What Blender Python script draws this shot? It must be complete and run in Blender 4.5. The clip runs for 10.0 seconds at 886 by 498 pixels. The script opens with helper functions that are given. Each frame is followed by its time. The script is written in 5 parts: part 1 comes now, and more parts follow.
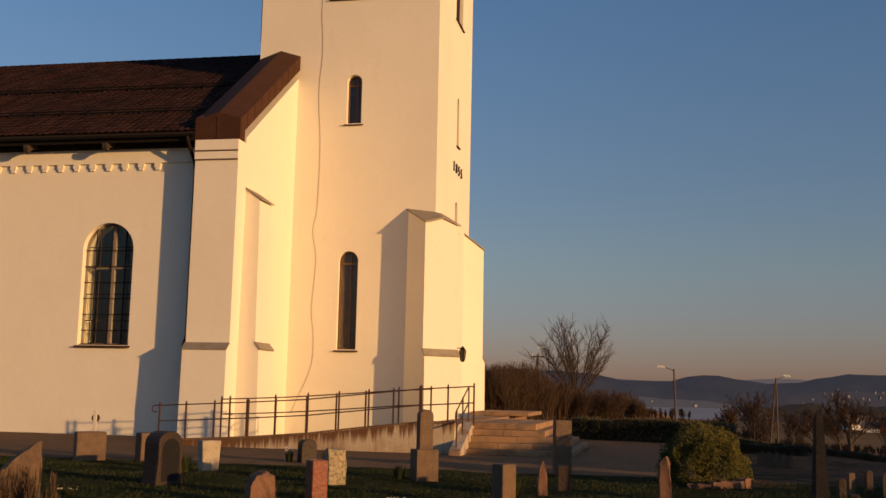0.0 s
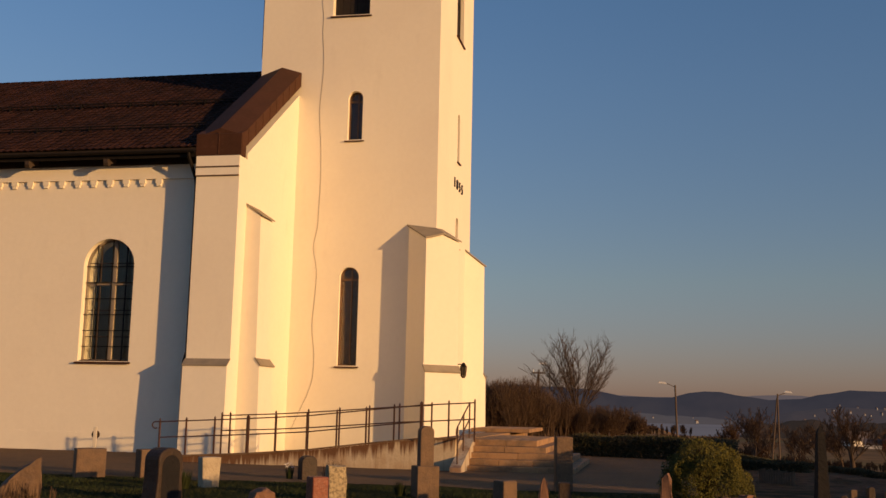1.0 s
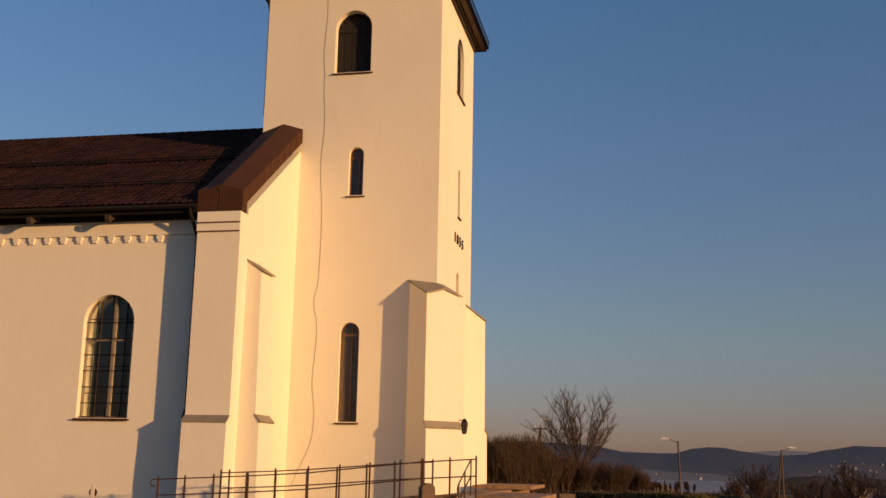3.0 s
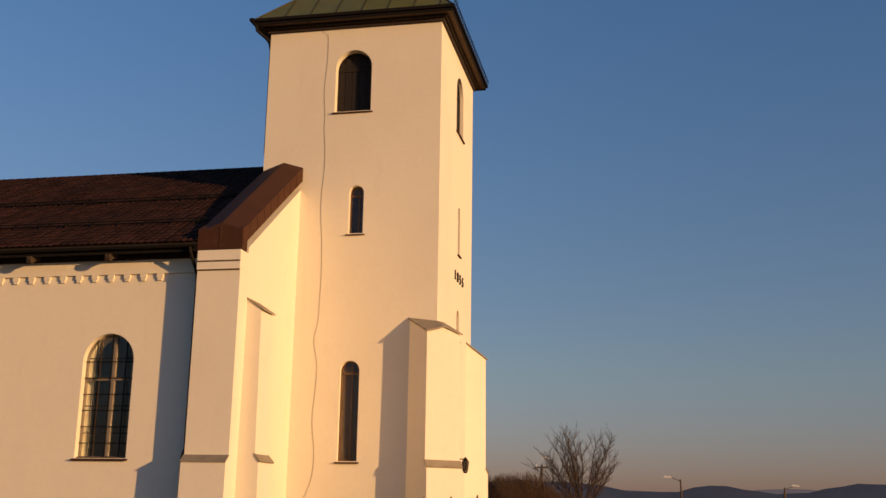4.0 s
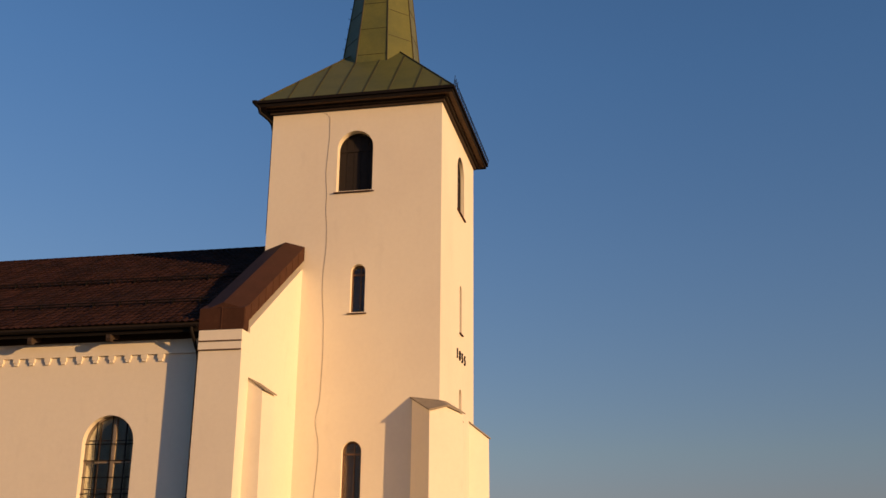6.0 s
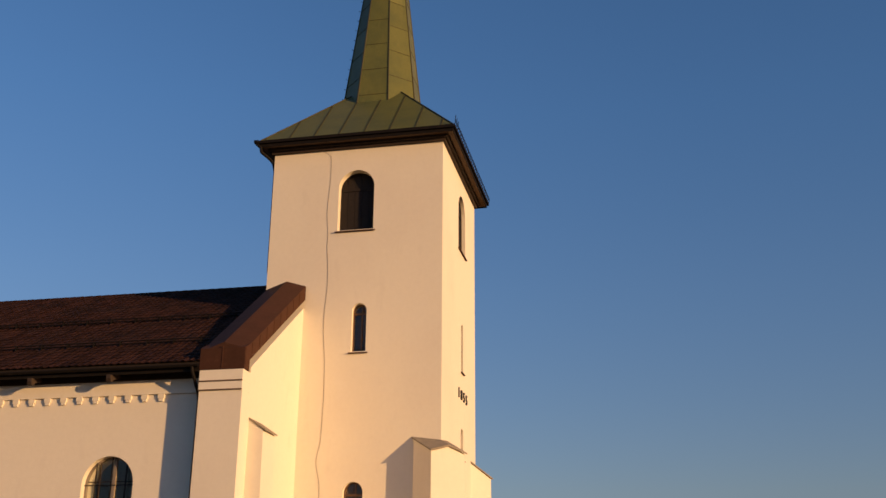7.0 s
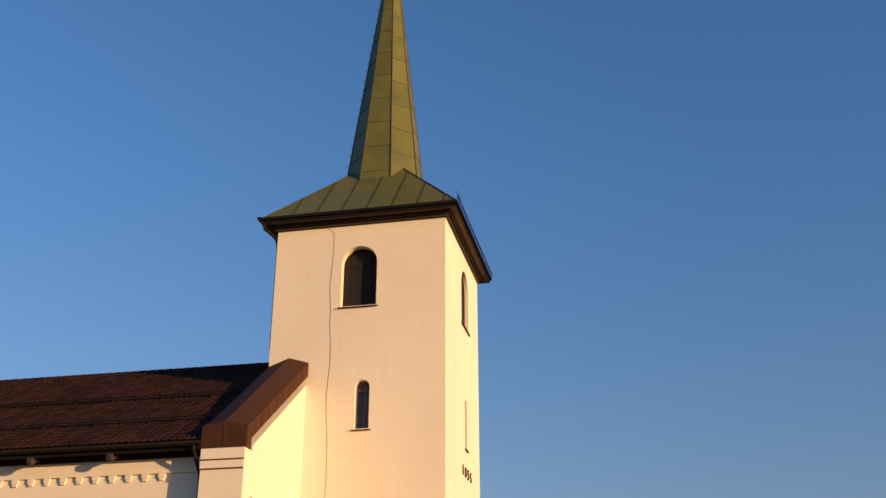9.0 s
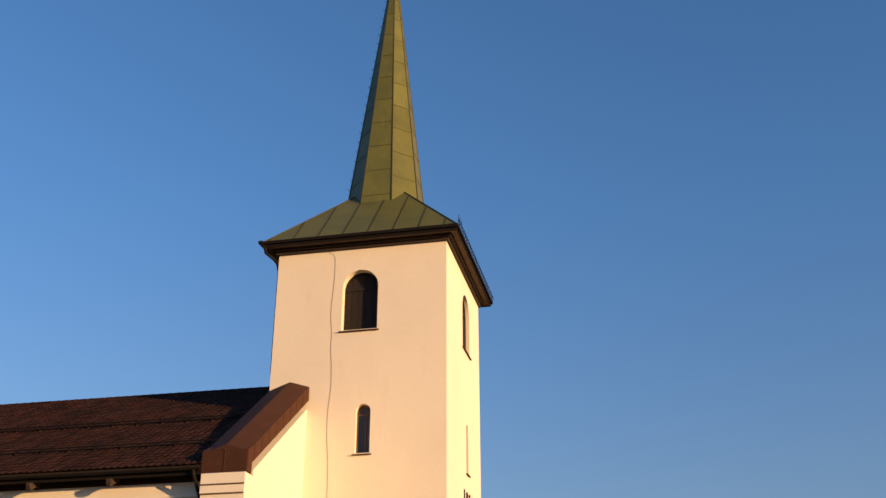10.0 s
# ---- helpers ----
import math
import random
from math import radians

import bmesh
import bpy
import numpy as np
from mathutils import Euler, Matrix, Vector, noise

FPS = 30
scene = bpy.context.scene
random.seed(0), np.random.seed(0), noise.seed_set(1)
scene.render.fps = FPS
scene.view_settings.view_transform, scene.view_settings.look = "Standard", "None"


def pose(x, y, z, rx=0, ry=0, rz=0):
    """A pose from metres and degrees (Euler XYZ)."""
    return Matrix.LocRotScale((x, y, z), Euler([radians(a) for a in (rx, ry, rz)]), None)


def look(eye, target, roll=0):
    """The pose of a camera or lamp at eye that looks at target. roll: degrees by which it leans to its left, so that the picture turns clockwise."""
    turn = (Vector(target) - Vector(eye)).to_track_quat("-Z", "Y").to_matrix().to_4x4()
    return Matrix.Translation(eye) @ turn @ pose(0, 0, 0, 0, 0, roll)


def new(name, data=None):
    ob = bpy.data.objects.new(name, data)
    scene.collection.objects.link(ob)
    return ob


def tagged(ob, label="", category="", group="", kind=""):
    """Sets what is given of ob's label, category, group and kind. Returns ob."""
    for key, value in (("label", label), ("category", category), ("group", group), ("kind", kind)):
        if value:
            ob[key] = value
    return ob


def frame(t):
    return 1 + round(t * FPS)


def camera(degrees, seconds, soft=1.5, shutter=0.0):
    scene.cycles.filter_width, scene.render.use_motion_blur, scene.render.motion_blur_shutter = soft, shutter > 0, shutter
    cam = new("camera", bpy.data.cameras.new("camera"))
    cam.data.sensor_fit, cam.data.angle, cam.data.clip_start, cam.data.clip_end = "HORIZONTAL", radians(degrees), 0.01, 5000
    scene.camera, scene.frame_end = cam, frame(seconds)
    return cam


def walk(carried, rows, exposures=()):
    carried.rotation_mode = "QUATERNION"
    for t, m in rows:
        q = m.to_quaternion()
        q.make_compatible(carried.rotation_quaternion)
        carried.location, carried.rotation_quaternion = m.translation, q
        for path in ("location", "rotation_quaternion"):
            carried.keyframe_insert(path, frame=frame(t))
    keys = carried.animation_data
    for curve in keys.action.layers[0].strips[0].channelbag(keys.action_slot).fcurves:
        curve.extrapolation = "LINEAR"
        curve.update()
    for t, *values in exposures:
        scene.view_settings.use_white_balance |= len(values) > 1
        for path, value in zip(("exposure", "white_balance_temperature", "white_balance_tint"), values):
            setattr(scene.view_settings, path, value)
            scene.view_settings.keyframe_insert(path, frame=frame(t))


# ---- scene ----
# ---------------------------------------------------------------- camera
EYE = 1.6
cam = camera(45.71, 10.0)
ROWS = [
    (0.0, 97.75, -1.19, 11.14),
    (0.5, 98.14, -1.21, 11.16),
    (1.0, 98.62, -1.19, 11.18),
    (1.5, 99.21, -1.18, 11.19),
    (2.0, 99.90, -1.12, 11.21),
    (2.5, 100.70, -1.11, 11.22),
    (4.0, 103.67, -0.86, 11.28),
    (4.5, 104.74, -0.77, 11.31),
    (5.0, 105.80, -0.68, 11.34),
    (5.5, 106.86, -0.56, 11.41),
    (7.0, 110.04, -0.34, 11.59),
    (7.5, 111.09, -0.26, 11.65),
    (8.0, 112.16, -0.22, 11.72),
    (8.5, 113.16, -0.13, 11.80),
    (9.0, 114.14, -0.06, 11.87),
    (9.5, 114.94, -0.08, 11.89),
    (10.0, 115.43, -0.04, 11.94),
]
walk(cam, [(t, pose(0, 0, EYE, rx, ry, rz)) for t, rx, ry, rz in ROWS],
     exposures=[(0.0, 0.0, 8420, 17), (4.5, 0.0, 8080, 18), (7.5, 0.09, 7560, 18), (8.6, 0.30, 7500, 16), (10.0, 0.54, 7480, 15)])

# ---------------------------------------------------------------- sky and sun
SUN_AZ, SUN_EL = 24.7, 7.3          # degrees from +X towards -Y, and above the horizon
world = bpy.data.worlds.new("evening_sky")
scene.world = world
world.use_nodes = True
wn = world.node_tree.nodes
sky = wn.new("ShaderNodeTexSky")
sky.sky_type = "NISHITA"
sky.sun_disc = False
sky.sun_elevation = radians(SUN_EL)
sky.sun_rotation = radians(90 + SUN_AZ)
sky.air_density, sky.dust_density, sky.ozone_density = 1.0, 0.6, 2.5
wn["Background"].inputs["Strength"].default_value = 0.145
# haze low over the land: the sky's colour shifts with height, alike all round
wl = world.node_tree.links
up = wn.new("ShaderNodeSeparateXYZ")
wl.new(wn.new("ShaderNodeTexCoord").outputs["Generated"], up.inputs[0])
shift = wn.new("ShaderNodeValToRGB")
tones_up = ((0.0, (0.60, 0.48, 0.86)), (0.12, (0.68, 0.70, 0.87)), (0.30, (0.63, 0.825, 1.09)), (0.46, (0.55, 0.90, 1.25)), (0.62, (0.52, 0.91, 1.28)))
ramp_stops = shift.color_ramp.elements
while len(ramp_stops) < len(tones_up):
    ramp_stops.new(0.5)
for stop, (height, tone) in zip(ramp_stops, tones_up):
    stop.position, stop.color = height, (*tone, 1)
wl.new(up.outputs["Z"], shift.inputs[0])
tint = wn.new("ShaderNodeMix")
tint.data_type, tint.blend_type = "RGBA", "MULTIPLY"
tint.inputs["Factor"].default_value = 1.0
wl.new(sky.outputs[0], tint.inputs["A"])
wl.new(shift.outputs[0], tint.inputs["B"])
wl.new(tint.outputs["Result"], wn["Background"].inputs["Color"])

a, e = radians(SUN_AZ), radians(SUN_EL)
to_sun = Vector((math.cos(a) * math.cos(e), -math.sin(a) * math.cos(e), math.sin(e)))
sun = new("sun", bpy.data.lights.new("sun", "SUN"))
sun.data.energy, sun.data.angle, sun.data.color = 4.25, radians(0.6), (1.0, 0.635, 0.305)
sun.matrix_world = look(to_sun * 100, (0, 0, 0))


# ---------------------------------------------------------------- materials
def material(name, base, rough=0.8, metal=0.0, tones=(), grain=(), bump=(), spread=0.0, spec=0.3):
    """base: colour. tones: (colour, scale, low, high, amount) stains by noise. grain: (scale, amount) fine value change.
    bump: (scale, strength, distance) rows. spread: value change from piece to piece."""
    m = bpy.data.materials.new(name)
    m.use_nodes = True
    nt = m.node_tree
    n, lk = nt.nodes, nt.links
    b = n["Principled BSDF"]
    b.inputs["Roughness"].default_value = rough
    b.inputs["Metallic"].default_value = metal
    b.inputs["Specular IOR Level"].default_value = spec
    at = n.new("ShaderNodeTexCoord").outputs["Object"]
    rgb = n.new("ShaderNodeRGB")
    rgb.outputs[0].default_value = (*base, 1)
    col = rgb.outputs[0]

    def noise_at(scale, detail=4.0, stretch=None):
        src = at
        if stretch:
            mp = n.new("ShaderNodeMapping")
            mp.inputs["Scale"].default_value = stretch
            lk.new(at, mp.inputs["Vector"])
            src = mp.outputs[0]
        t = n.new("ShaderNodeTexNoise")
        t.inputs["Scale"].default_value = scale
        t.inputs["Detail"].default_value = detail
        lk.new(src, t.inputs["Vector"])
        return t.outputs["Fac"]

    for row in tones:
        c, scale, low, high, amount = row[:5]
        r = n.new("ShaderNodeMapRange")
        r.inputs["From Min"].default_value, r.inputs["From Max"].default_value = low, high
        r.inputs["To Max"].default_value = amount
        lk.new(noise_at(scale, 5.0, row[5] if len(row) > 5 else None), r.inputs["Value"])
        x = n.new("ShaderNodeMix")
        x.data_type = "RGBA"
        lk.new(r.outputs[0], x.inputs["Factor"])
        lk.new(col, x.inputs["A"])
        x.inputs["B"].default_value = (*c, 1)
        col = x.outputs["Result"]
    value = None
    if grain:
        r = n.new("ShaderNodeMapRange")
        r.inputs["To Min"].default_value, r.inputs["To Max"].default_value = 1 - grain[1], 1 + grain[1]
        lk.new(noise_at(grain[0], 3.0), r.inputs["Value"])
        value = r.outputs[0]
    if spread:
        info, isl, add, fr = (n.new(k) for k in ("ShaderNodeObjectInfo", "ShaderNodeNewGeometry", "ShaderNodeMath", "ShaderNodeMath"))
        add.operation, fr.operation = "ADD", "FRACT"
        lk.new(info.outputs["Random"], add.inputs[0])
        lk.new(isl.outputs["Random Per Island"], add.inputs[1])
        lk.new(add.outputs[0], fr.inputs[0])
        r = n.new("ShaderNodeMapRange")
        r.inputs["To Min"].default_value, r.inputs["To Max"].default_value = 1 - spread, 1 + spread
        lk.new(fr.outputs[0], r.inputs["Value"])
        if value:
            mu = n.new("ShaderNodeMath")
            mu.operation = "MULTIPLY"
            lk.new(value, mu.inputs[0])
            lk.new(r.outputs[0], mu.inputs[1])
            value = mu.outputs[0]
        else:
            value = r.outputs[0]
    if value:
        h = n.new("ShaderNodeHueSaturation")
        lk.new(value, h.inputs["Value"])
        lk.new(col, h.inputs["Color"])
        col = h.outputs[0]
    lk.new(col, b.inputs["Base Color"])
    normal = None
    for scale, strength, distance in bump:
        bp = n.new("ShaderNodeBump")
        bp.inputs["Strength"].default_value, bp.inputs["Distance"].default_value = strength, distance
        lk.new(noise_at(scale, 6.0), bp.inputs["Height"])
        if normal:
            lk.new(normal, bp.inputs["Normal"])
        normal = bp.outputs[0]
    if normal:
        lk.new(normal, b.inputs["Normal"])
    return m


def distance_material(name, base, haze_glow, tones=()):
    """Far country behind miles of air: its own colour, and the air's haze before it painted in as emission."""
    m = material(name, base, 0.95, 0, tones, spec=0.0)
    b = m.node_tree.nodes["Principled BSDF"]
    b.inputs["Emission Color"].default_value = (*haze_glow, 1)
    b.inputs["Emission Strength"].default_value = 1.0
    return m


PLASTER = material("lime_plaster", (0.80, 0.74, 0.61), 0.9, 0,
                   [((0.70, 0.62, 0.52), 0.35, 0.48, 0.75, 0.35), ((0.62, 0.55, 0.46), 2.2, 0.6, 0.8, 0.22, (1, 1, 0.35))],
                   (6.0, 0.035), [(1.3, 0.25, 0.05), (28.0, 0.18, 0.02)], spec=0.15)
PLINTH = material("stained_plaster", (0.72, 0.64, 0.54), 0.9, 0,
                  [((0.40, 0.24, 0.13), 1.6, 0.42, 0.68, 0.75, (1, 1, 0.5)), ((0.30, 0.2, 0.12), 7.0, 0.5, 0.75, 0.5)],
                  (9.0, 0.1), [(20.0, 0.4, 0.03)], spec=0.15)
CAPSTONE = material("weathered_slate", (0.30, 0.25, 0.18), 0.8, 0, [((0.16, 0.14, 0.11), 3.0, 0.4, 0.7, 0.6)], (12.0, 0.15), [(15.0, 0.3, 0.02)])
TILE = material("clay_roof_tile", (0.034, 0.0135, 0.009), 0.85, 0,
                [((0.018, 0.010, 0.008), 0.9, 0.4, 0.7, 0.75), ((0.062, 0.030, 0.018), 7.0, 0.58, 0.8, 0.5)], (30.0, 0.35), [(40.0, 0.5, 0.012)], spread=0.42, spec=0.12)
ROOF_BOARD = material("roof_underlay", (0.02, 0.014, 0.011), 0.9, 0, [], (8.0, 0.2))
COPPER_BROWN = material("brown_sheet_metal", (0.076, 0.033, 0.020), 0.75, 0.0, [((0.055, 0.026, 0.015), 1.4, 0.4, 0.7, 0.6), ((0.12, 0.06, 0.035), 6.0, 0.58, 0.8, 0.4)], (10.0, 0.15), [(3.0, 0.2, 0.03)], spread=0.12, spec=0.1)
COPPER_GREEN = material("patinated_copper", (0.128, 0.134, 0.041), 0.42, 0.0, [((0.085, 0.10, 0.038), 1.2, 0.4, 0.7, 0.7), ((0.19, 0.175, 0.06), 4.0, 0.55, 0.8, 0.4, (1, 1, 0.3))], (9.0, 0.1), [(2.5, 0.2, 0.03)], spread=0.14, spec=0.16)
DARK_METAL = material("dark_gutter_metal", (0.014, 0.012, 0.011), 0.6, 0.1, [((0.024, 0.017, 0.013), 4.0, 0.5, 0.7, 0.5)], (20.0, 0.1), spec=0.06)
SOFFIT = material("brown_painted_boards", (0.14, 0.086, 0.052), 0.75, 0, [((0.06, 0.04, 0.026), 5.0, 0.45, 0.7, 0.6)], (14.0, 0.15))
IRON = material("rusty_painted_iron", (0.075, 0.038, 0.025), 0.65, 0.1, [((0.13, 0.05, 0.025), 9.0, 0.5, 0.7, 0.6)], (40.0, 0.15))
SHUTTER = material("dark_stained_wood", (0.021, 0.015, 0.012), 0.8, 0, [((0.013, 0.010, 0.008), 6.0, 0.4, 0.7, 0.6)], (25.0, 0.25), [(30.0, 0.3, 0.01)])
BROWN_WOOD = material("brown_window_wood", (0.14, 0.075, 0.04), 0.7, 0, [((0.08, 0.045, 0.025), 6.0, 0.4, 0.7, 0.6)], (25.0, 0.2), [(30.0, 0.3, 0.01)])
WHITE_WOOD = material("white_window_paint", (0.55, 0.50, 0.42), 0.55, 0, [((0.5, 0.45, 0.38), 8.0, 0.5, 0.75, 0.4)], (20.0, 0.06))
OLD_PAINT = material("dirty_window_paint", (0.24, 0.20, 0.16), 0.7, 0, [((0.2, 0.16, 0.12), 6.0, 0.45, 0.7, 0.6)], (20.0, 0.1))
CONCRETE = material("stained_concrete", (0.46, 0.38, 0.28), 0.9, 0,
                    [((0.25, 0.13, 0.07), 2.6, 0.45, 0.62, 0.8, (1, 1, 0.22)), ((0.16, 0.1, 0.07), 6.0, 0.52, 0.7, 0.6, (1, 1, 0.12)), ((0.6, 0.55, 0.47), 5.0, 0.55, 0.75, 0.5, (1, 1, 0.2))],
                    (18.0, 0.12), [(14.0, 0.4, 0.03)])


def add_runs(m, level, slope, reach, colour):
    """Rust running down from a wall's sloping top: level + slope * x is the top, reach how far the runs come down."""
    nt = m.node_tree
    n, lk = nt.nodes, nt.links
    b = n["Principled BSDF"]
    old = b.inputs["Base Color"].links[0].from_socket
    tc = n.new("ShaderNodeTexCoord").outputs["Object"]
    sp = n.new("ShaderNodeSeparateXYZ")
    lk.new(tc, sp.inputs[0])
    line = n.new("ShaderNodeMath")
    line.operation = "MULTIPLY_ADD"
    line.inputs[1].default_value, line.inputs[2].default_value = slope, level - reach
    lk.new(sp.outputs["X"], line.inputs[0])
    over = n.new("ShaderNodeMath")
    over.operation = "SUBTRACT"
    lk.new(sp.outputs["Z"], over.inputs[0])
    lk.new(line.outputs[0], over.inputs[1])
    hi = n.new("ShaderNodeMapRange")
    hi.inputs["From Max"].default_value = reach
    hi.inputs["To Max"].default_value = 0.42
    hi.clamp = True
    lk.new(over.outputs[0], hi.inputs["Value"])
    mp = n.new("ShaderNodeMapping")
    mp.inputs["Scale"].default_value = (13.0, 13.0, 0.5)
    lk.new(tc, mp.inputs["Vector"])
    t = n.new("ShaderNodeTexNoise")
    t.inputs["Scale"].default_value, t.inputs["Detail"].default_value = 1.0, 4.0
    lk.new(mp.outputs[0], t.inputs["Vector"])
    add = n.new("ShaderNodeMath")
    lk.new(t.outputs["Fac"], add.inputs[0])
    lk.new(hi.outputs[0], add.inputs[1])
    cut_ = n.new("ShaderNodeMapRange")
    cut_.inputs["From Min"].default_value, cut_.inputs["From Max"].default_value = 0.60, 0.82
    cut_.inputs["To Max"].default_value = 0.92
    lk.new(add.outputs[0], cut_.inputs["Value"])
    x = n.new("ShaderNodeMix")
    x.data_type = "RGBA"
    lk.new(cut_.outputs[0], x.inputs["Factor"])
    lk.new(old, x.inputs["A"])
    x.inputs["B"].default_value = (*colour, 1)
    lk.new(x.outputs["Result"], b.inputs["Base Color"])


RAMP_WALL = material("rust_streaked_concrete", (0.52, 0.42, 0.29), 0.9, 0, [((0.33, 0.2, 0.11), 1.1, 0.45, 0.65, 0.6), ((0.62, 0.54, 0.42), 5.0, 0.55, 0.75, 0.5, (1, 1, 0.15))], (18.0, 0.12), [(14.0, 0.4, 0.03)], spec=0.1)
add_runs(RAMP_WALL, 1.50, 0.118, 0.42, (0.13, 0.055, 0.026))
RUST_CAP = material("rusty_concrete_cap", (0.20, 0.125, 0.075), 0.9, 0, [((0.10, 0.055, 0.032), 4.0, 0.42, 0.65, 0.8)], (18.0, 0.15), [(14.0, 0.4, 0.03)], spec=0.1)
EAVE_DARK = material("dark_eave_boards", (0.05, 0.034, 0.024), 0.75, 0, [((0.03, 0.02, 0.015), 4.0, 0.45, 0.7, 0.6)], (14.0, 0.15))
SEAM = material("dark_copper_seam", (0.055, 0.05, 0.022), 0.65, 0.1, [], (10.0, 0.15))
STEP_STONE = material("granite_step", (0.34, 0.198, 0.105), 0.9, 0, [((0.14, 0.10, 0.068), 2.5, 0.42, 0.66, 0.75), ((0.38, 0.26, 0.165), 8.0, 0.55, 0.75, 0.5)], (30.0, 0.2), [(25.0, 0.35, 0.02)], spread=0.12)
GRAVEL = material("gravel", (0.182, 0.110, 0.061), 0.95, 0, [((0.12, 0.085, 0.055), 0.8, 0.42, 0.7, 0.6), ((0.26, 0.17, 0.105), 18.0, 0.5, 0.7, 0.5)], (60.0, 0.3), [(45.0, 0.8, 0.03), (6.0, 0.4, 0.06)], spec=0.1)
TURF = material("turf", (0.019, 0.028, 0.007), 0.95, 0, [((0.030, 0.028, 0.009), 0.5, 0.42, 0.68, 0.7), ((0.010, 0.014, 0.004), 3.0, 0.45, 0.7, 0.6)], (30.0, 0.3), [(12.0, 0.9, 0.08), (1.5, 0.7, 0.2)], spec=0.05)
ROUGH = material("rough_winter_grass", (0.16, 0.080, 0.045), 0.95, 0, [((0.035, 0.036, 0.013), 0.25, 0.42, 0.6, 0.8), ((0.22, 0.11, 0.065), 0.9, 0.5, 0.68, 0.7), ((0.02, 0.014, 0.009), 3.5, 0.45, 0.7, 0.6)], (14.0, 0.35), [(9.0, 0.9, 0.1), (1.2, 0.7, 0.25)], spec=0.05)
FIELD = material("stubble_field", (0.29, 0.158, 0.066), 0.95, 0, [((0.17, 0.10, 0.046), 0.02, 0.42, 0.6, 0.8), ((0.13, 0.115, 0.04), 0.008, 0.5, 0.62, 0.8), ((0.10, 0.062, 0.036), 0.2, 0.45, 0.7, 0.6)], (3.0, 0.25), [(2.0, 0.9, 0.3)], spec=0.05)
BLADE = material("grass_blade", (0.022, 0.033, 0.008), 0.7, 0, [((0.040, 0.038, 0.013), 0.7, 0.42, 0.68, 0.7)], (), (), spread=0.4, spec=0.2)
BARK = material("bark", (0.07, 0.046, 0.03), 0.9, 0, [((0.05, 0.035, 0.025), 3.0, 0.4, 0.7, 0.6)], (20.0, 0.25), [(18.0, 0.6, 0.03)])
TWIG = material("bare_twigs", (0.10, 0.063, 0.040), 0.9, 0, [((0.06, 0.04, 0.027), 0.4, 0.4, 0.7, 0.6)], (), (), spread=0.3, spec=0.1)
LEAF = material("yellow_green_leaf", (0.090, 0.078, 0.013), 0.65, 0, [((0.05, 0.053, 0.012), 2.0, 0.4, 0.7, 0.6)], (), (), spread=0.4, spec=0.2)
HEDGE_LEAF = material("dark_hedge_leaf", (0.040, 0.037, 0.014), 0.7, 0, [((0.06, 0.045, 0.025), 1.0, 0.4, 0.7, 0.6)], (), (), spread=0.4, spec=0.2)
PETAL = material("pale_petal", (0.75, 0.72, 0.66), 0.6, 0, [], (), (), spread=0.2)
POLE_WOOD = material("tarred_pole", (0.10, 0.07, 0.05), 0.9, 0, [], (12.0, 0.2), [(20.0, 0.4, 0.01)])
LAMP_WHITE = material("lamp_housing", (0.6, 0.6, 0.58), 0.4, 0, [], (10.0, 0.05))
NUMERAL = material("black_numeral", (0.02, 0.016, 0.014), 0.5, 0.3, [], (20.0, 0.1))

GLASS = bpy.data.materials.new("window_glass")
GLASS.use_nodes = True
gb = GLASS.node_tree.nodes["Principled BSDF"]
gb.inputs["Base Color"].default_value = (0.75, 0.78, 0.76, 1)
gb.inputs["Roughness"].default_value = 0.03
gb.inputs["Transmission Weight"].default_value = 1.0
gb.inputs["IOR"].default_value = 1.45


def stone_material(name, base, other, scale=6.0, rough=0.75):
    return material(name, base, rough, 0, [(other, scale, 0.42, 0.68, 0.7), (tuple(c * 0.45 for c in base), 2.0, 0.5, 0.75, 0.5)], (45.0, 0.25), [(18.0, 0.5, 0.03), (4.0, 0.3, 0.05)])


ST_BROWN = stone_material("brown_granite", (0.15, 0.092, 0.056), (0.10, 0.065, 0.045))
ST_PINK = stone_material("rough_pink_granite", (0.20, 0.105, 0.068), (0.09, 0.05, 0.035), 4.0, 0.9)
ST_RED = stone_material("red_granite", (0.22, 0.062, 0.036), (0.15, 0.045, 0.03), 20.0, 0.5)
ST_DARK = stone_material("dark_granite", (0.042, 0.025, 0.016), (0.025, 0.017, 0.012), 9.0, 0.6)
ST_PALE = stone_material("pale_limestone", (0.42, 0.35, 0.25), (0.28, 0.23, 0.165), 5.0, 0.85)
ST_SPECK = stone_material("speckled_granite", (0.40, 0.32, 0.20), (0.05, 0.038, 0.03), 22.0, 0.85)
ST_BLACK = stone_material("black_granite", (0.009, 0.008, 0.008), (0.015, 0.012, 0.011), 9.0, 0.9)


# ---------------------------------------------------------------- building tools
def part(name, bm, mat, parent=None, label=""):
    """Links a bmesh as one mesh object, under a thing or a part."""
    me = bpy.data.meshes.new(name)
    bmesh.ops.recalc_face_normals(bm, faces=bm.faces)
    bm.to_mesh(me)
    bm.free()
    me.materials.append(mat)
    ob = new(name, me)
    ob.parent = parent
    return tagged(ob, label)


def mesh_part(name, verts, faces, mat, parent=None, label="", smooth=False):
    me = bpy.data.meshes.new(name)
    me.from_pydata(verts, [], faces)
    me.materials.append(mat)
    if smooth:
        me.shade_smooth()
    ob = new(name, me)
    ob.parent = parent
    return tagged(ob, label)


def thing(name, label, category, group="", kind="", at=None):
    return tagged(new(name), label, category, group, kind) if at is None else tagged(placed(new(name), at), label, category, group, kind)


def placed(ob, m):
    ob.matrix_world = m
    return ob


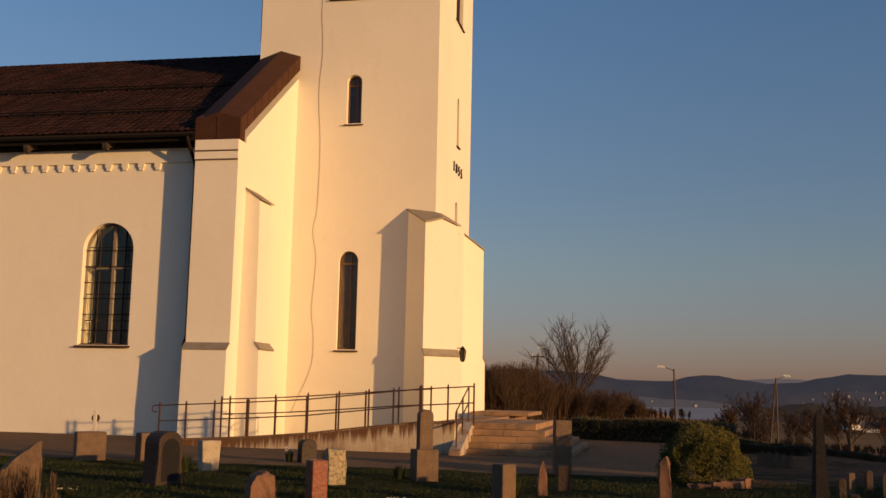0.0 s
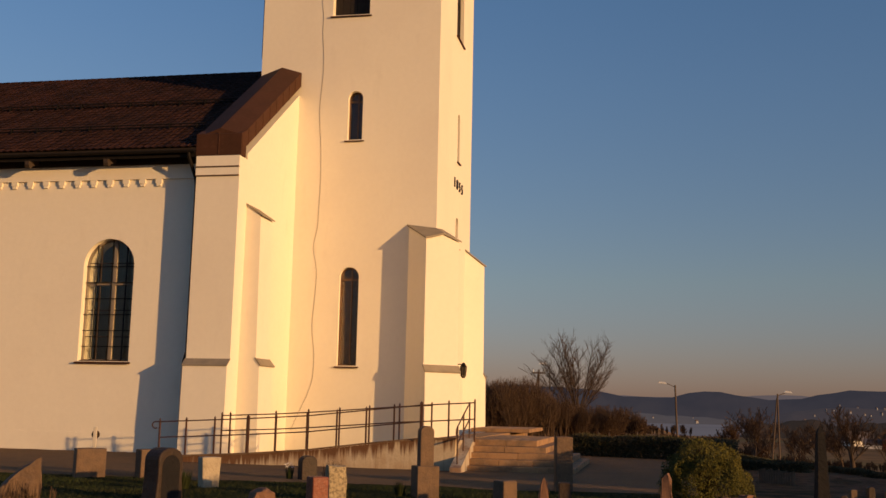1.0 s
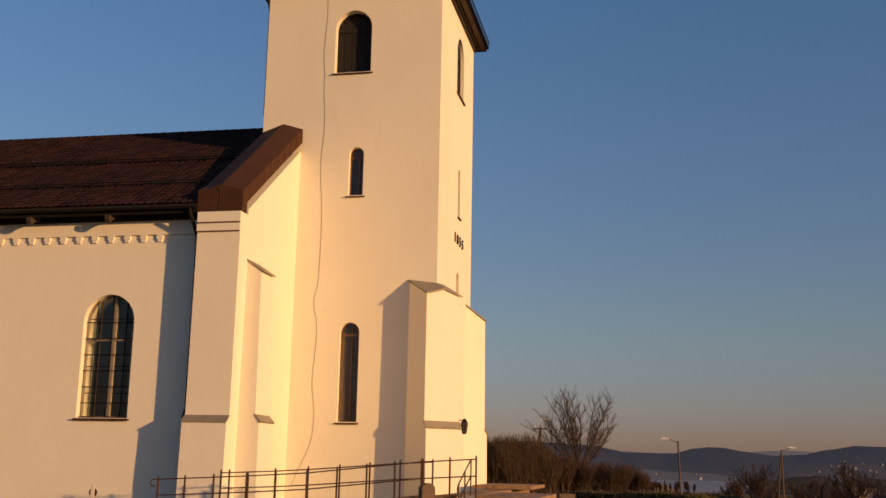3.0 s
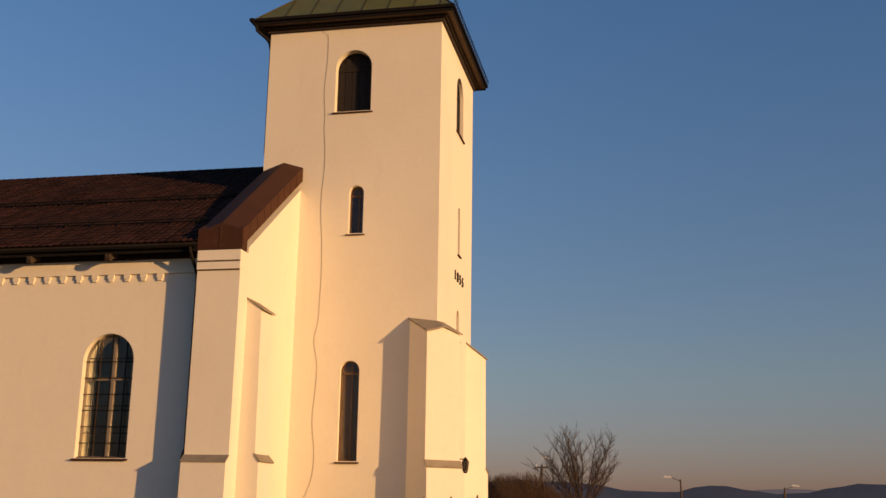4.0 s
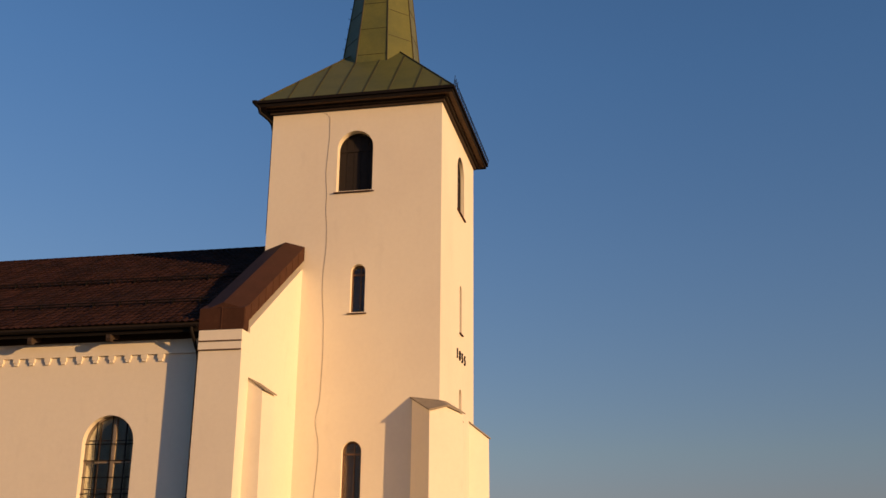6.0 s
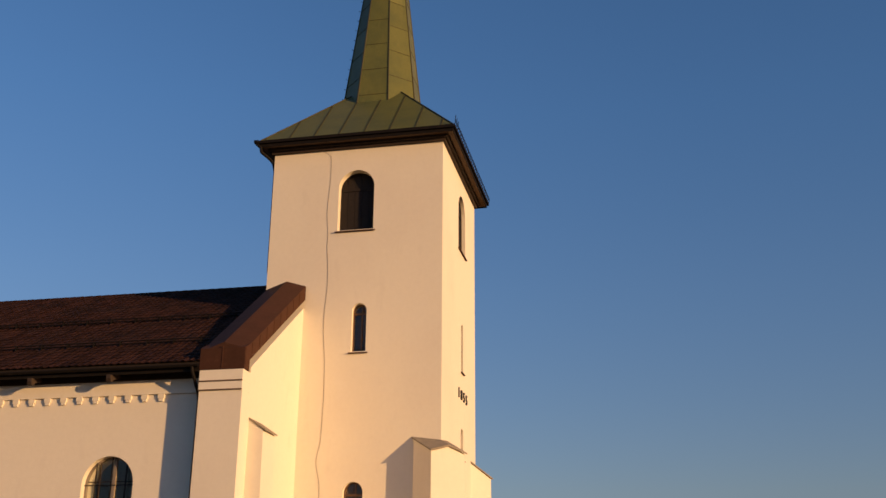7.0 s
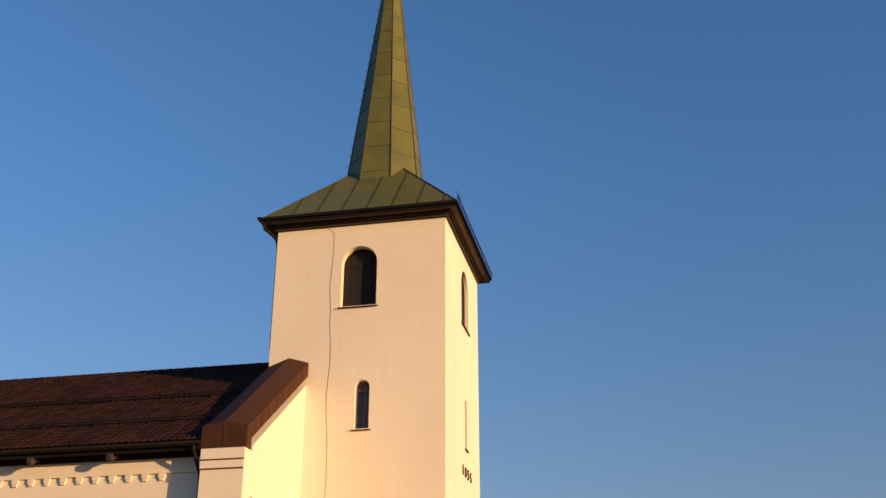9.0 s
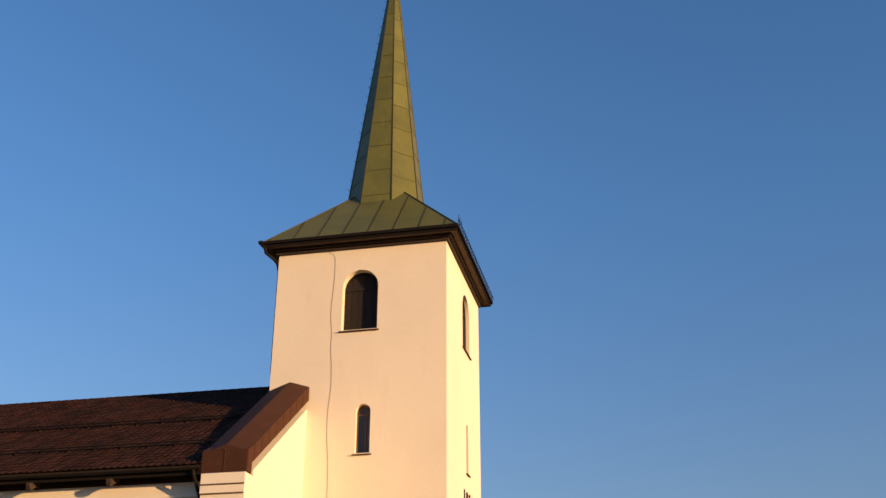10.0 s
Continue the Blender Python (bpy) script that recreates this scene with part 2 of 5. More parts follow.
def add_box(bm, x0, x1, y0, y1, z0, z1, bevel=0.0):
    r = bmesh.ops.create_cube(bm, size=1)
    vs = r["verts"]
    for v in vs:
        v.co = Vector((x0 if v.co.x < 0 else x1, y0 if v.co.y < 0 else y1, z0 if v.co.z < 0 else z1))
    if bevel:
        es = list({ed for v in vs for ed in v.link_edges})
        bmesh.ops.bevel(bm, geom=es, offset=bevel, segments=2, affect="EDGES", profile=0.6)


def box(x0, x1, y0, y1, z0, z1, bevel=0.0):
    bm = bmesh.new()
    add_box(bm, x0, x1, y0, y1, z0, z1, bevel)
    return bm


def add_loft(bm, rings, cap=True):
    """Skins a list of rings of points, all of one length."""
    vs = [[bm.verts.new(p) for p in ring] for ring in rings]
    k = len(rings[0])
    for lo, hi in zip(vs, vs[1:]):
        for i in range(k):
            bm.faces.new((lo[i], lo[(i + 1) % k], hi[(i + 1) % k], hi[i]))
    if cap:
        bm.faces.new(vs[0][::-1])
        bm.faces.new(vs[-1])


def loft(rings, cap=True):
    bm = bmesh.new()
    add_loft(bm, rings, cap)
    return bm


def add_rod(bm, p, q, r0, r1=None, sides=6):
    p, q = Vector(p), Vector(q)
    w = (q - p).normalized()
    s = w.orthogonal().normalized()
    t = w.cross(s)
    r1 = r0 if r1 is None else r1
    rings = [[c + (s * math.cos(k) + t * math.sin(k)) * r for k in (2 * math.pi * i / sides for i in range(sides))] for c, r in ((p, r0), (q, r1))]
    add_loft(bm, rings)


def rod(p, q, r0, r1=None, sides=6):
    bm = bmesh.new()
    add_rod(bm, p, q, r0, r1, sides)
    return bm


def tube(points, r, sides=6):
    bm = bmesh.new()
    pts = [Vector(p) for p in points]
    rings = []
    for i, p in enumerate(pts):
        w = (pts[min(i + 1, len(pts) - 1)] - pts[max(i - 1, 0)]).normalized()
        s = w.cross(Vector((0.31, 0.93, 0.2))).normalized()
        t = w.cross(s)
        rings.append([p + (s * math.cos(k) + t * math.sin(k)) * r for k in (2 * math.pi * j / sides for j in range(sides))])
    add_loft(bm, rings)
    return bm


def arch(cx, width, z0, top, seg=18):
    """Outline of a round-headed opening, in x and z."""
    r = width / 2
    pts = [(cx - r, z0), (cx + r, z0)]
    return pts + [(cx + r * math.cos(k), top - r + r * math.sin(k)) for k in (math.pi * i / seg for i in range(seg + 1))]


def solid_y(outline, y0, y1):
    return loft([[(x, y0, z) for x, z in outline], [(x, y1, z) for x, z in outline]])


def solid_x(outline, x0, x1):
    return loft([[(x0, y, z) for y, z in outline], [(x1, y, z) for y, z in outline]])


def carved(name, bm, cutters, mat, parent=None, label=""):
    """A solid with openings cut right through it."""
    ob = part(name, bm, mat, parent, label)
    tools = []
    for c in cutters:
        t = part("cutter", c, mat)
        md = ob.modifiers.new("cut", "BOOLEAN")
        md.operation, md.object, md.solver = "DIFFERENCE", t, "EXACT"
        tools.append(t)
    bpy.context.view_layer.update()
    me = bpy.data.meshes.new_from_object(ob.evaluated_get(bpy.context.evaluated_depsgraph_get()))
    old = ob.data
    ob.modifiers.clear()
    ob.data = me
    bpy.data.meshes.remove(old)
    me.name = name
    for t in tools:
        d = t.data
        bpy.data.objects.remove(t)
        bpy.data.meshes.remove(d)
    return ob
# ---------------------------------------------------------------- the land
def land_height(x, y):
    r = math.hypot(x, y)
    h = 0.05 * noise.noise(Vector((x * 0.25, y * 0.25, 0))) + 0.055 * noise.noise(Vector((x * 0.55, y * 1.1, 5))) if r > 3 else 0.0
    if 21.0 < y < 46.0 and x < 3.0:
        h *= 0.2
    if r > 44:
        h -= 5.2 * min(1.0, (r - 44) / 520) ** 1.05
        h += min(1.0, (r - 44) / 200) * 1.1 * noise.noise(Vector((x * 0.012, y * 0.012, 4)))
    if r > 30 and y > 0:
        h -= min(4.0, 0.05 * (r - 30)) * min(1.0, max(0.0, (x - 1.5) / 9.0))
    if r > 560:
        h -= 30.0 * min(1.0, (r - 560) / 500)
    return h


def build_ground():
    radii = [0.0] + [1.2 * 1.055 ** i for i in range(160)]
    radii = [r for r in radii if r < 4700] + [4700]
    n = 300
    verts = [(0, 0, land_height(0, 0))]
    for r in radii[1:]:
        for i in range(n):
            k = 2 * math.pi * i / n
            x, y = r * math.cos(k), r * math.sin(k)
            verts.append((x, y, land_height(x, y)))
    faces = [(0, 1 + i, 1 + (i + 1) % n) for i in range(n)]
    for j in range(len(radii) - 2):
        a0, b0 = 1 + j * n, 1 + (j + 1) * n
        faces += [(a0 + i, b0 + i, b0 + (i + 1) % n, a0 + (i + 1) % n) for i in range(n)]
    ob = mesh_part("ground", verts, faces, TURF, smooth=True)
    ob.data.materials.append(FIELD)
    ob.data.materials.append(ROUGH)
    for p in ob.data.polygons:
        if p.center.x > 1.0 and p.center.y > 22.0 + 2 * noise.noise(p.center * 0.3) and p.center.length < 85 + 8 * noise.noise(p.center * 0.06):
            p.material_index = 2
        elif p.center.length > 50 + 4 * noise.noise(p.center * 0.1):
            p.material_index = 1
    tagged(ob, "dark rough churchyard grass running out to fields", "ground", kind="structure")


def build_path():
    """The gravel round the church, its grass edge uneven."""
    xs = [-34 + 0.5 * i for i in range(71)]
    rows = []
    for x in xs:
        near = 21.4 + 0.25 * noise.noise(Vector((x * 0.8, 3, 0))) - 0.2 * max(0, x + 4)* 0.1
        far = 46.0 if x > -7 else 33.0
        rows.append([(x, near + (far - near) * j / 30, 0.014 + 0.018 * noise.noise(Vector((x * 1.3, j * 1.1, 7))) + (0.012 if 0 < j < 30 else -0.03)) for j in range(31)])
    xs_n = len(rows)
    verts = [p for r in rows for p in r]
    faces = [(i * 31 + j, (i + 1) * 31 + j, (i + 1) * 31 + j + 1, i * 31 + j + 1) for i in range(xs_n - 1) for j in range(30)]
    tagged(mesh_part("gravel_path", verts, faces, GRAVEL, smooth=True), "trodden brown gravel path round the church", "path", kind="structure")


# second colour of each: haze or mist painted as emission, stronger where paler
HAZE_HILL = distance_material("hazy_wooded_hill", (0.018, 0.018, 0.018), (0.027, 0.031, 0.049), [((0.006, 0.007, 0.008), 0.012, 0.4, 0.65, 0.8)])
HAZE_FAR = distance_material("haze_paled_far_ridge", (0.03, 0.03, 0.035), (0.085, 0.080, 0.100))
HAZE_SHORE = distance_material("shore_with_mist_glow", (0.03, 0.03, 0.032), (0.050, 0.052, 0.068), [((0.015, 0.015, 0.016), 0.02, 0.45, 0.65, 0.7)])
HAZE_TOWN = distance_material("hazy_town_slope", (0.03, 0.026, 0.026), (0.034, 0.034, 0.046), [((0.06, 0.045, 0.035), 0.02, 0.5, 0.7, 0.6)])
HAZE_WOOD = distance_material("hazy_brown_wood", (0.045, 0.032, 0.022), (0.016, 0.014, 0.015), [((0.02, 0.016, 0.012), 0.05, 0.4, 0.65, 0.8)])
LAKE = distance_material("lake_with_mist_glow", (0.05, 0.06, 0.08), (0.072, 0.074, 0.094), [((0.03, 0.035, 0.05), 0.003, 0.45, 0.65, 0.8)])


def at_view(px, dist):
    """Azimuth of a far place, by its offset from straight ahead of the first view."""
    k = radians(11.14) - math.atan((px - 784) / 1860)
    return -math.sin(k) * dist, math.cos(k) * dist


def ridge(name, label, mat, dist, depth, tops, base=-40.0, rough=6.0):
    """A long hill: tops is a row of (bearing, height) between which it glides."""
    n, m = 120, 8
    verts, faces = [], []
    b0, b1 = tops[0][0], tops[-1][0]
    for i in range(n + 1):
        b = b0 + (b1 - b0) * i / n
        for (p, hp), (q, hq) in zip(tops, tops[1:]):
            if p <= b <= q:
                s = (b - p) / (q - p)
                top = hp + (hq - hp) * (3 * s * s - 2 * s ** 3)
        for j in range(m + 1):
            s = j / m
            d = dist + depth * (s - 0.5)
            x, y = at_view(b, d)
            lift = math.sin(math.pi * s) ** 0.8
            z = base + (top - base) * lift + rough * lift * noise.noise(Vector((b * 0.03, s * 3, dist)))
            verts.append((x, y, z))
    for i in range(n):
        for j in range(m):
            k = i * (m + 1) + j
            faces.append((k, k + m + 1, k + m + 2, k + 1))
    return tagged(mesh_part(name, verts, faces, mat, smooth=True), label, "hill", kind="structure")


def build_distance():
    verts, faces = [], []
    n = 40
    for i in range(n + 1):
        for d in (1000.0, 3600.0):
            x, y = at_view(600 + 1300 * i / n, d)
            verts.append((x, y, -30.0))
    faces = [(2 * i, 2 * i + 2, 2 * i + 3, 2 * i + 1) for i in range(n)]
    tagged(mesh_part("water", verts, faces, LAKE), "lake in the valley, its pale mist put in as glow", "lake", kind="structure")
    ridge("backdrop_hill", "distant ridge beyond the lake, paled by haze put in as glow", HAZE_FAR, 4500, 300,
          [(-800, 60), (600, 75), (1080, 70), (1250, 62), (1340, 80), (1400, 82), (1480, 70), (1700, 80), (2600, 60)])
    ridge("backdrop_hill", "dark wooded hills beyond the lake, tinted blue by haze put in as glow", HAZE_HILL, 3900, 300,
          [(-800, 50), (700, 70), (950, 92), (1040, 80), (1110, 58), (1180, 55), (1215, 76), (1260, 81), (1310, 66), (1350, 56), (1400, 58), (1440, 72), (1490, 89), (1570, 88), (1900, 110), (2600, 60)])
    # a low ridge shape whose emission stands for the mist over the shore
    ridge("backdrop_hill", "low shore ridge beyond the lake, its mist put in as glow", HAZE_SHORE, 3400, 200,
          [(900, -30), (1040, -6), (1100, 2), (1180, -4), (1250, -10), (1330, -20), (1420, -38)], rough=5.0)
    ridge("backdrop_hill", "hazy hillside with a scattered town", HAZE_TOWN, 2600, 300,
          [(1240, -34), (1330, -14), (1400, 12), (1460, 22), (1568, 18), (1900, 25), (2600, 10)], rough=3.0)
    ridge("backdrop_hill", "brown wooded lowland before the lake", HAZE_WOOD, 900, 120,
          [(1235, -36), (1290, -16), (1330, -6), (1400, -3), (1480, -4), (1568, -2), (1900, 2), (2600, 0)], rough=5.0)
    rng = random.Random(5)
    walls = [material("far_white_wall", (0.25, 0.25, 0.26), 0.8, 0, [], (1.0, 0.05)), material("far_grey_wall", (0.2, 0.2, 0.21), 0.8, 0, [], (1.0, 0.05))]
    roofs = material("far_roof", (0.10, 0.07, 0.06), 0.8, 0, [], (1.0, 0.1))
    spots = [(1104, 3290, -16), (1109, 3290, -15), (1117, 3290, -16), (1121, 3290, -14), (1150, 3290, -17), (1219, 3290, -18), (1226, 3290, -18), (1118, 1250, -30), (1135, 1500, -30), (1172, 1300, -30), (1208, 1250, -30), (1222, 1280, -30), (1240, 1500, -29),
             (1452, 2450, 18), (1466, 2440, 14), (1476, 2450, 19), (1495, 2440, 14), (1508, 2450, 18), (1530, 2440, 12), (1541, 2440, 14), (1556, 2450, 16), (1486, 2430, 6), (1520, 2430, 4), (1549, 2430, 2), (1415, 2440, -2), (1432, 2440, 4)]
    for px, d, z in spots:
        x, y = at_view(px, d)
        z += rng.uniform(-9, 7) if d > 2000 else 0.0
        w, h = rng.uniform(1.8, 5) * d / 1900, rng.uniform(0.9, 1.7) * d / 1900
        far_house(x, y, z, w, h, rng.choice(walls), roofs, rng.uniform(0, 3))


def far_house(x, y, z, w, h, wall_mat, roof_mat, turn, label="small distant house on the valley side", depth=0.8):
    d = w * depth
    t = thing("house", label, "house", "distant houses", at=pose(x, y, z, 0, 0, math.degrees(turn)))
    part("wall", box(-w / 2, w / 2, -d / 2, d / 2, -0.6 * w, h), wall_mat, t)
    o = 0.06 * w
    part("roof", solid_x([(-d / 2 - o, h - 0.02 * w), (d / 2 + o, h - 0.02 * w), (0, h + 0.35 * w)], -w / 2 - o, w / 2 + o), roof_mat, t)
    return t


build_ground()
build_path()
build_distance()


# ---------------------------------------------------------------- the church
TX0, TX1, TY0, TY1, TTOP = -14.33, -7.49, 36.0, 42.95, 19.46     # tower
GX0, GX1 = -14.25, -12.80                                         # gable wall
NY, NX0 = 31.30, -40.0                                            # nave's south wall, and its far end
RY, RZ = 39.45, 15.12                                             # ridge
EY, EZ = 30.62, 9.74                                              # eave of the tiles
PY = 30.68                                                        # face of the corner pier
SLOPE = (RZ - EZ) / (RY - EY)

church = thing("church", "whitewashed church with brown tiled nave and green copper spire", "church")


def window_grid(parent, cx, w, z0, top, y, bars, rails, mat, r=0.014, name="glazing_bar"):
    """Upright bars at offsets, level rails at heights, within a round-headed opening."""
    rad = w / 2
    for dx in bars:
        zt = top - rad + math.sqrt(max(0.0, rad * rad - dx * dx))
        part(name, box(cx + dx - r, cx + dx + r, y - r, y + r, z0, zt), mat, parent)
    for z in rails:
        half = rad if z < top - rad else math.sqrt(max(0.0, rad * rad - (z - top + rad) ** 2))
        part(name, box(cx - half, cx + half, y - r * 1.1, y + r * 1.1, z - r, z + r), mat, parent)


def arch_frame(cx, w, z0, top, y0, y1, t):
    """A round-headed frame of bars t thick."""
    outer, inner = arch(cx, w, z0, top), arch(cx, w - 2 * t, z0 + t, top - t)
    bm = bmesh.new()
    ring = [[bm.verts.new((x, y, z)) for x, z in o] for y in (y0, y1) for o in (outer, inner)]
    k = len(outer)
    for i in range(k):
        j = (i + 1) % k
        bm.faces.new((ring[0][i], ring[0][j], ring[1][j], ring[1][i]))
        bm.faces.new((ring[2][i], ring[3][i], ring[3][j], ring[2][j]))
        bm.faces.new((ring[1][i], ring[1][j], ring[3][j], ring[3][i]))
        bm.faces.new((ring[0][i], ring[2][i], ring[2][j], ring[0][j]))
    return bm


def sill(cx, w, z, y_face, parent, mat, out=0.09, deep=0.3):
    o = [(y_face - out, z - 0.05), (y_face + deep, z + 0.05), (y_face + deep, z - 0.06), (y_face - out, z - 0.085)]
    part("sill", solid_x(o, cx - w / 2 - 0.07, cx + w / 2 + 0.07), mat, parent, "brown sheet-metal sill")


# nave walls
NW = dict(cx=-17.42, w=1.79, z0=2.88, top=6.88)
carved("wall", box(NX0, GX0 - 0.002, NY, NY + 0.9, -0.3, 9.55), [solid_y(arch(**{"cx": NW["cx"], "width": NW["w"], "z0": NW["z0"], "top": NW["top"]}), NY - 0.5, NY + 1.4)],
       PLASTER, church, "cream whitewashed nave wall")
NORTH = 2 * RY - NY
part("wall", box(NX0, GX0 - 0.002, NORTH - 0.9, NORTH, -0.3, 9.55), PLASTER, church)
part("wall", solid_x([(NY + 0.9, -0.3), (NORTH - 0.9, -0.3), (NORTH - 0.9, 9.5), (RY, RZ - 0.4), (NY + 0.9, 9.5)], NX0 + 0.01, NX0 + 0.8), PLASTER, church)
part("plinth", box(NX0, GX0 - 0.004, NY - 0.016, NY - 0.002, -0.2, 0.62), PLASTER, church, "slightly proud whitewashed foot of the wall")
part("cornice", box(NX0, GX0 - 0.004, NY - 0.075, NY - 0.002, 8.84, 9.5), PLASTER, church)
for i in range(26):
    x = -15.82 - 0.582 * i
    bm = box(x - 0.11, x + 0.11, NY - 0.075, NY - 0.002, 8.70, 8.837)
    add_box(bm, x - 0.075, x + 0.075, NY - 0.06, NY - 0.002, 8.61, 8.70)
    part("dentil", bm, PLASTER, church)
for i in range(7):
    x = -17.39 - 2.83 * i
    curve = [(NY - 0.74, 9.40), (NY - 0.74, 9.27), (NY - 0.71, 9.20), (NY - 0.65, 9.16), (NY - 0.58, 9.18), (NY - 0.52, 9.26), (NY - 0.40, 9.31), (NY - 0.24, 9.34), (NY - 0.12, 9.42), (NY - 0.12, 9.545), (NY - 0.60, 9.545), (NY - 0.60, 9.395)]
    br = part("eave_bracket", solid_x(curve, x - 0.08, x + 0.08), EAVE_DARK, church, "dark carved rafter end")
    part("bracket_tip", box(x - 0.07, x + 0.07, NY - 0.752, NY - 0.741, 9.26, 9.36, 0.004), EAVE_DARK, br)

# nave window
nw = new("window")
nw.parent = church
tagged(nw, "tall round-headed window behind an iron grille")
part("window_frame", arch_frame(NW["cx"], NW["w"], NW["z0"], NW["top"], NY + 0.22, NY + 0.32, 0.06), OLD_PAINT, nw)
window_grid(nw, NW["cx"], NW["w"], NW["z0"], NW["top"], NY + 0.27, (0.10,), (5.42,), OLD_PAINT, 0.05, "mullion")
window_grid(nw, NW["cx"], NW["w"], NW["z0"], NW["top"], NY + 0.28, (-0.42, 0.48), (3.68, 4.55, 6.1), EAVE_DARK, 0.014, "glazing_bar")
g = part("pane", solid_y(arch(NW["cx"], NW["w"] - 0.1, NW["z0"] + 0.05, NW["top"] - 0.05), NY + 0.285, NY + 0.291), GLASS, nw)
g.visible_shadow = False
window_grid(nw, NW["cx"], NW["w"], NW["z0"], NW["top"], NY + 0.19, (-0.52, 0.02, 0.55), (3.36, 3.88, 4.40, 4.92, 5.45, 5.98), DARK_METAL, 0.013, "grille_bar")
sill(NW["cx"], NW["w"], NW["z0"], NY, nw, COPPER_BROWN, 0.10, 0.21)

# nave roof: boards, eave, gutter; the tiles come last
for s in (1, -1):
    def yy(y):
        return y if s > 0 else 2 * RY - y
    part("roof_deck", solid_x([(yy(EY + 0.03), EZ - 0.13), (yy(RY), RZ - 0.13), (yy(RY), RZ - 0.04), (yy(EY + 0.03), EZ - 0.04)], NX0 - 0.2, GX0 + 0.1), ROOF_BOARD, church)
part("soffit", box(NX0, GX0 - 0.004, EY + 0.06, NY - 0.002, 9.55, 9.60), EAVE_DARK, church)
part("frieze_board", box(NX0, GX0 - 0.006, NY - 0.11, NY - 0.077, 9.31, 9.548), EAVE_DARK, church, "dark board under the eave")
part("eave_board", box(NX0, GX0 - 0.004, EY + 0.03, EY + 0.058, 9.40, 9.63), DARK_METAL, church)
o = [(EY - 0.005 - 0.075 + 0.075 * math.cos(k), 9.59 + 0.075 * math.sin(k)) for k in (math.pi + math.pi * i / 8 for i in range(9))]
part("gutter", solid_x(o + [(y * 0.93 + (EY - 0.08) * 0.07, z + 0.012) for y, z in o[::-1]], NX0, GX0 - 0.05), DARK_METAL, church, "dark half-round eave gutter")
part("downpipe", tube([(-14.50, EY - 0.08, 9.58), (-14.50, EY - 0.06, 9.42), (-14.40, 30.98, 8.75), (-14.38, 31.0, 8.5), (-14.38, 31.0, 3.2), (-14.40, 30.86, 2.9), (-14.38, 30.8, 0.2)], 0.055, 8), DARK_METAL, church, "dark downpipe beside the corner pier")

# gable wall, its piers and coping
for s in (1, -1):
    def yy(y):
        return y if s > 0 else 2 * RY - y
    part("gable_wall", solid_x([(yy(NY), -0.3), (yy(TY0 + 0.01), -0.3), (yy(TY0 + 0.01), 13.0), (yy(NY), 9.62)], GX0, GX1), PLASTER, church, "bright whitewashed west gable")
    # pier to the south (and its twin to the north): shaft, foot with sloped top, thin stone ledge
    part("corner_pier", loft([[(GX0, yy(PY), 2.9), (GX1 + 0.003, yy(PY), 2.9), (GX1 + 0.003, yy(NY - 0.002), 2.9), (GX0, yy(NY - 0.002), 2.9)],
                              [(GX0, yy(PY), 9.42), (GX1 + 0.003, yy(PY), 9.42), (GX1 + 0.003, yy(NY - 0.002), 9.42), (GX0, yy(NY - 0.002), 9.42)]]), PLASTER, church)
    part("pier_foot", solid_x([(yy(30.40), -0.3), (yy(30.46), 2.75), (yy(PY + 0.01), 2.95), (yy(NY - 0.006), 2.95), (yy(NY - 0.006), -0.3)], GX0 - 0.003, GX1 + 0.006), PLASTER, church)
    part("pier_ledge", solid_x([(yy(30.43), 2.74), (yy(30.43), 2.775), (yy(PY + 0.002), 2.98), (yy(PY + 0.002), 2.94)], GX0 - 0.03, GX1 + 0.012), CAPSTONE, church, "sloped stone ledge")
    for z in (8.78, 9.07):
        part("drip_edge", box(GX0 - 0.022, GX1 - 0.002, min(yy(PY - 0.05), yy(PY + 0.1)), max(yy(PY - 0.05), yy(PY + 0.1)), z - 0.02, z + 0.012), SOFFIT, church)
    for z in (8.77, 9.06):
        part("moulding", box(GX0 - 0.02, GX1 + 0.007, min(yy(PY - 0.035), yy(NY - 0.008)), max(yy(PY - 0.035), yy(NY - 0.008)), z - 0.0, z + 0.05 + (0.31 if z > 9 else 0.21), 0.006), PLASTER, church)
    # pier to the west, set in from the corner
    part("gable_pier", loft([[(GX1 - 0.05, yy(31.36), 2.9), (-12.22, yy(31.36), 2.9), (-12.22, yy(32.50), 2.9), (GX1 - 0.05, yy(32.50), 2.9)],
                             [(GX1 - 0.05, yy(31.42), 7.60), (-12.30, yy(31.42), 7.60), (-12.30, yy(32.46), 7.60), (GX1 - 0.05, yy(32.46), 7.60)],
                             [(GX1 - 0.05, yy(31.42), 7.96), (GX1 - 0.02, yy(31.42), 7.96), (GX1 - 0.02, yy(32.46), 7.96), (GX1 - 0.05, yy(32.46), 7.96)]]), PLASTER, church)
    part("pier_cap", solid_y([(GX1 + 0.002, 7.945), (-12.22, 7.575), (-12.22, 7.625), (GX1 + 0.002, 8.01)], min(yy(31.385), yy(32.52)), max(yy(31.385), yy(32.52))), CAPSTONE, church, "sloped stone cap of the gable pier")
    part("pier_foot", solid_y([(GX1 - 0.05, -0.3), (-12.06, -0.3), (-12.10, 2.82), (-12.25, 3.01), (GX1 - 0.05, 3.01)], min(yy(31.35), yy(32.55)), max(yy(31.35), yy(32.55))), PLASTER, church)
    part("pier_ledge", solid_y([(-12.06, 2.79), (-12.04, 2.83), (-12.235, 3.06), (-12.24, 3.01)], min(yy(31.32), yy(32.62)), max(yy(31.32), yy(32.62))), CAPSTONE, church, "sloped stone ledge")
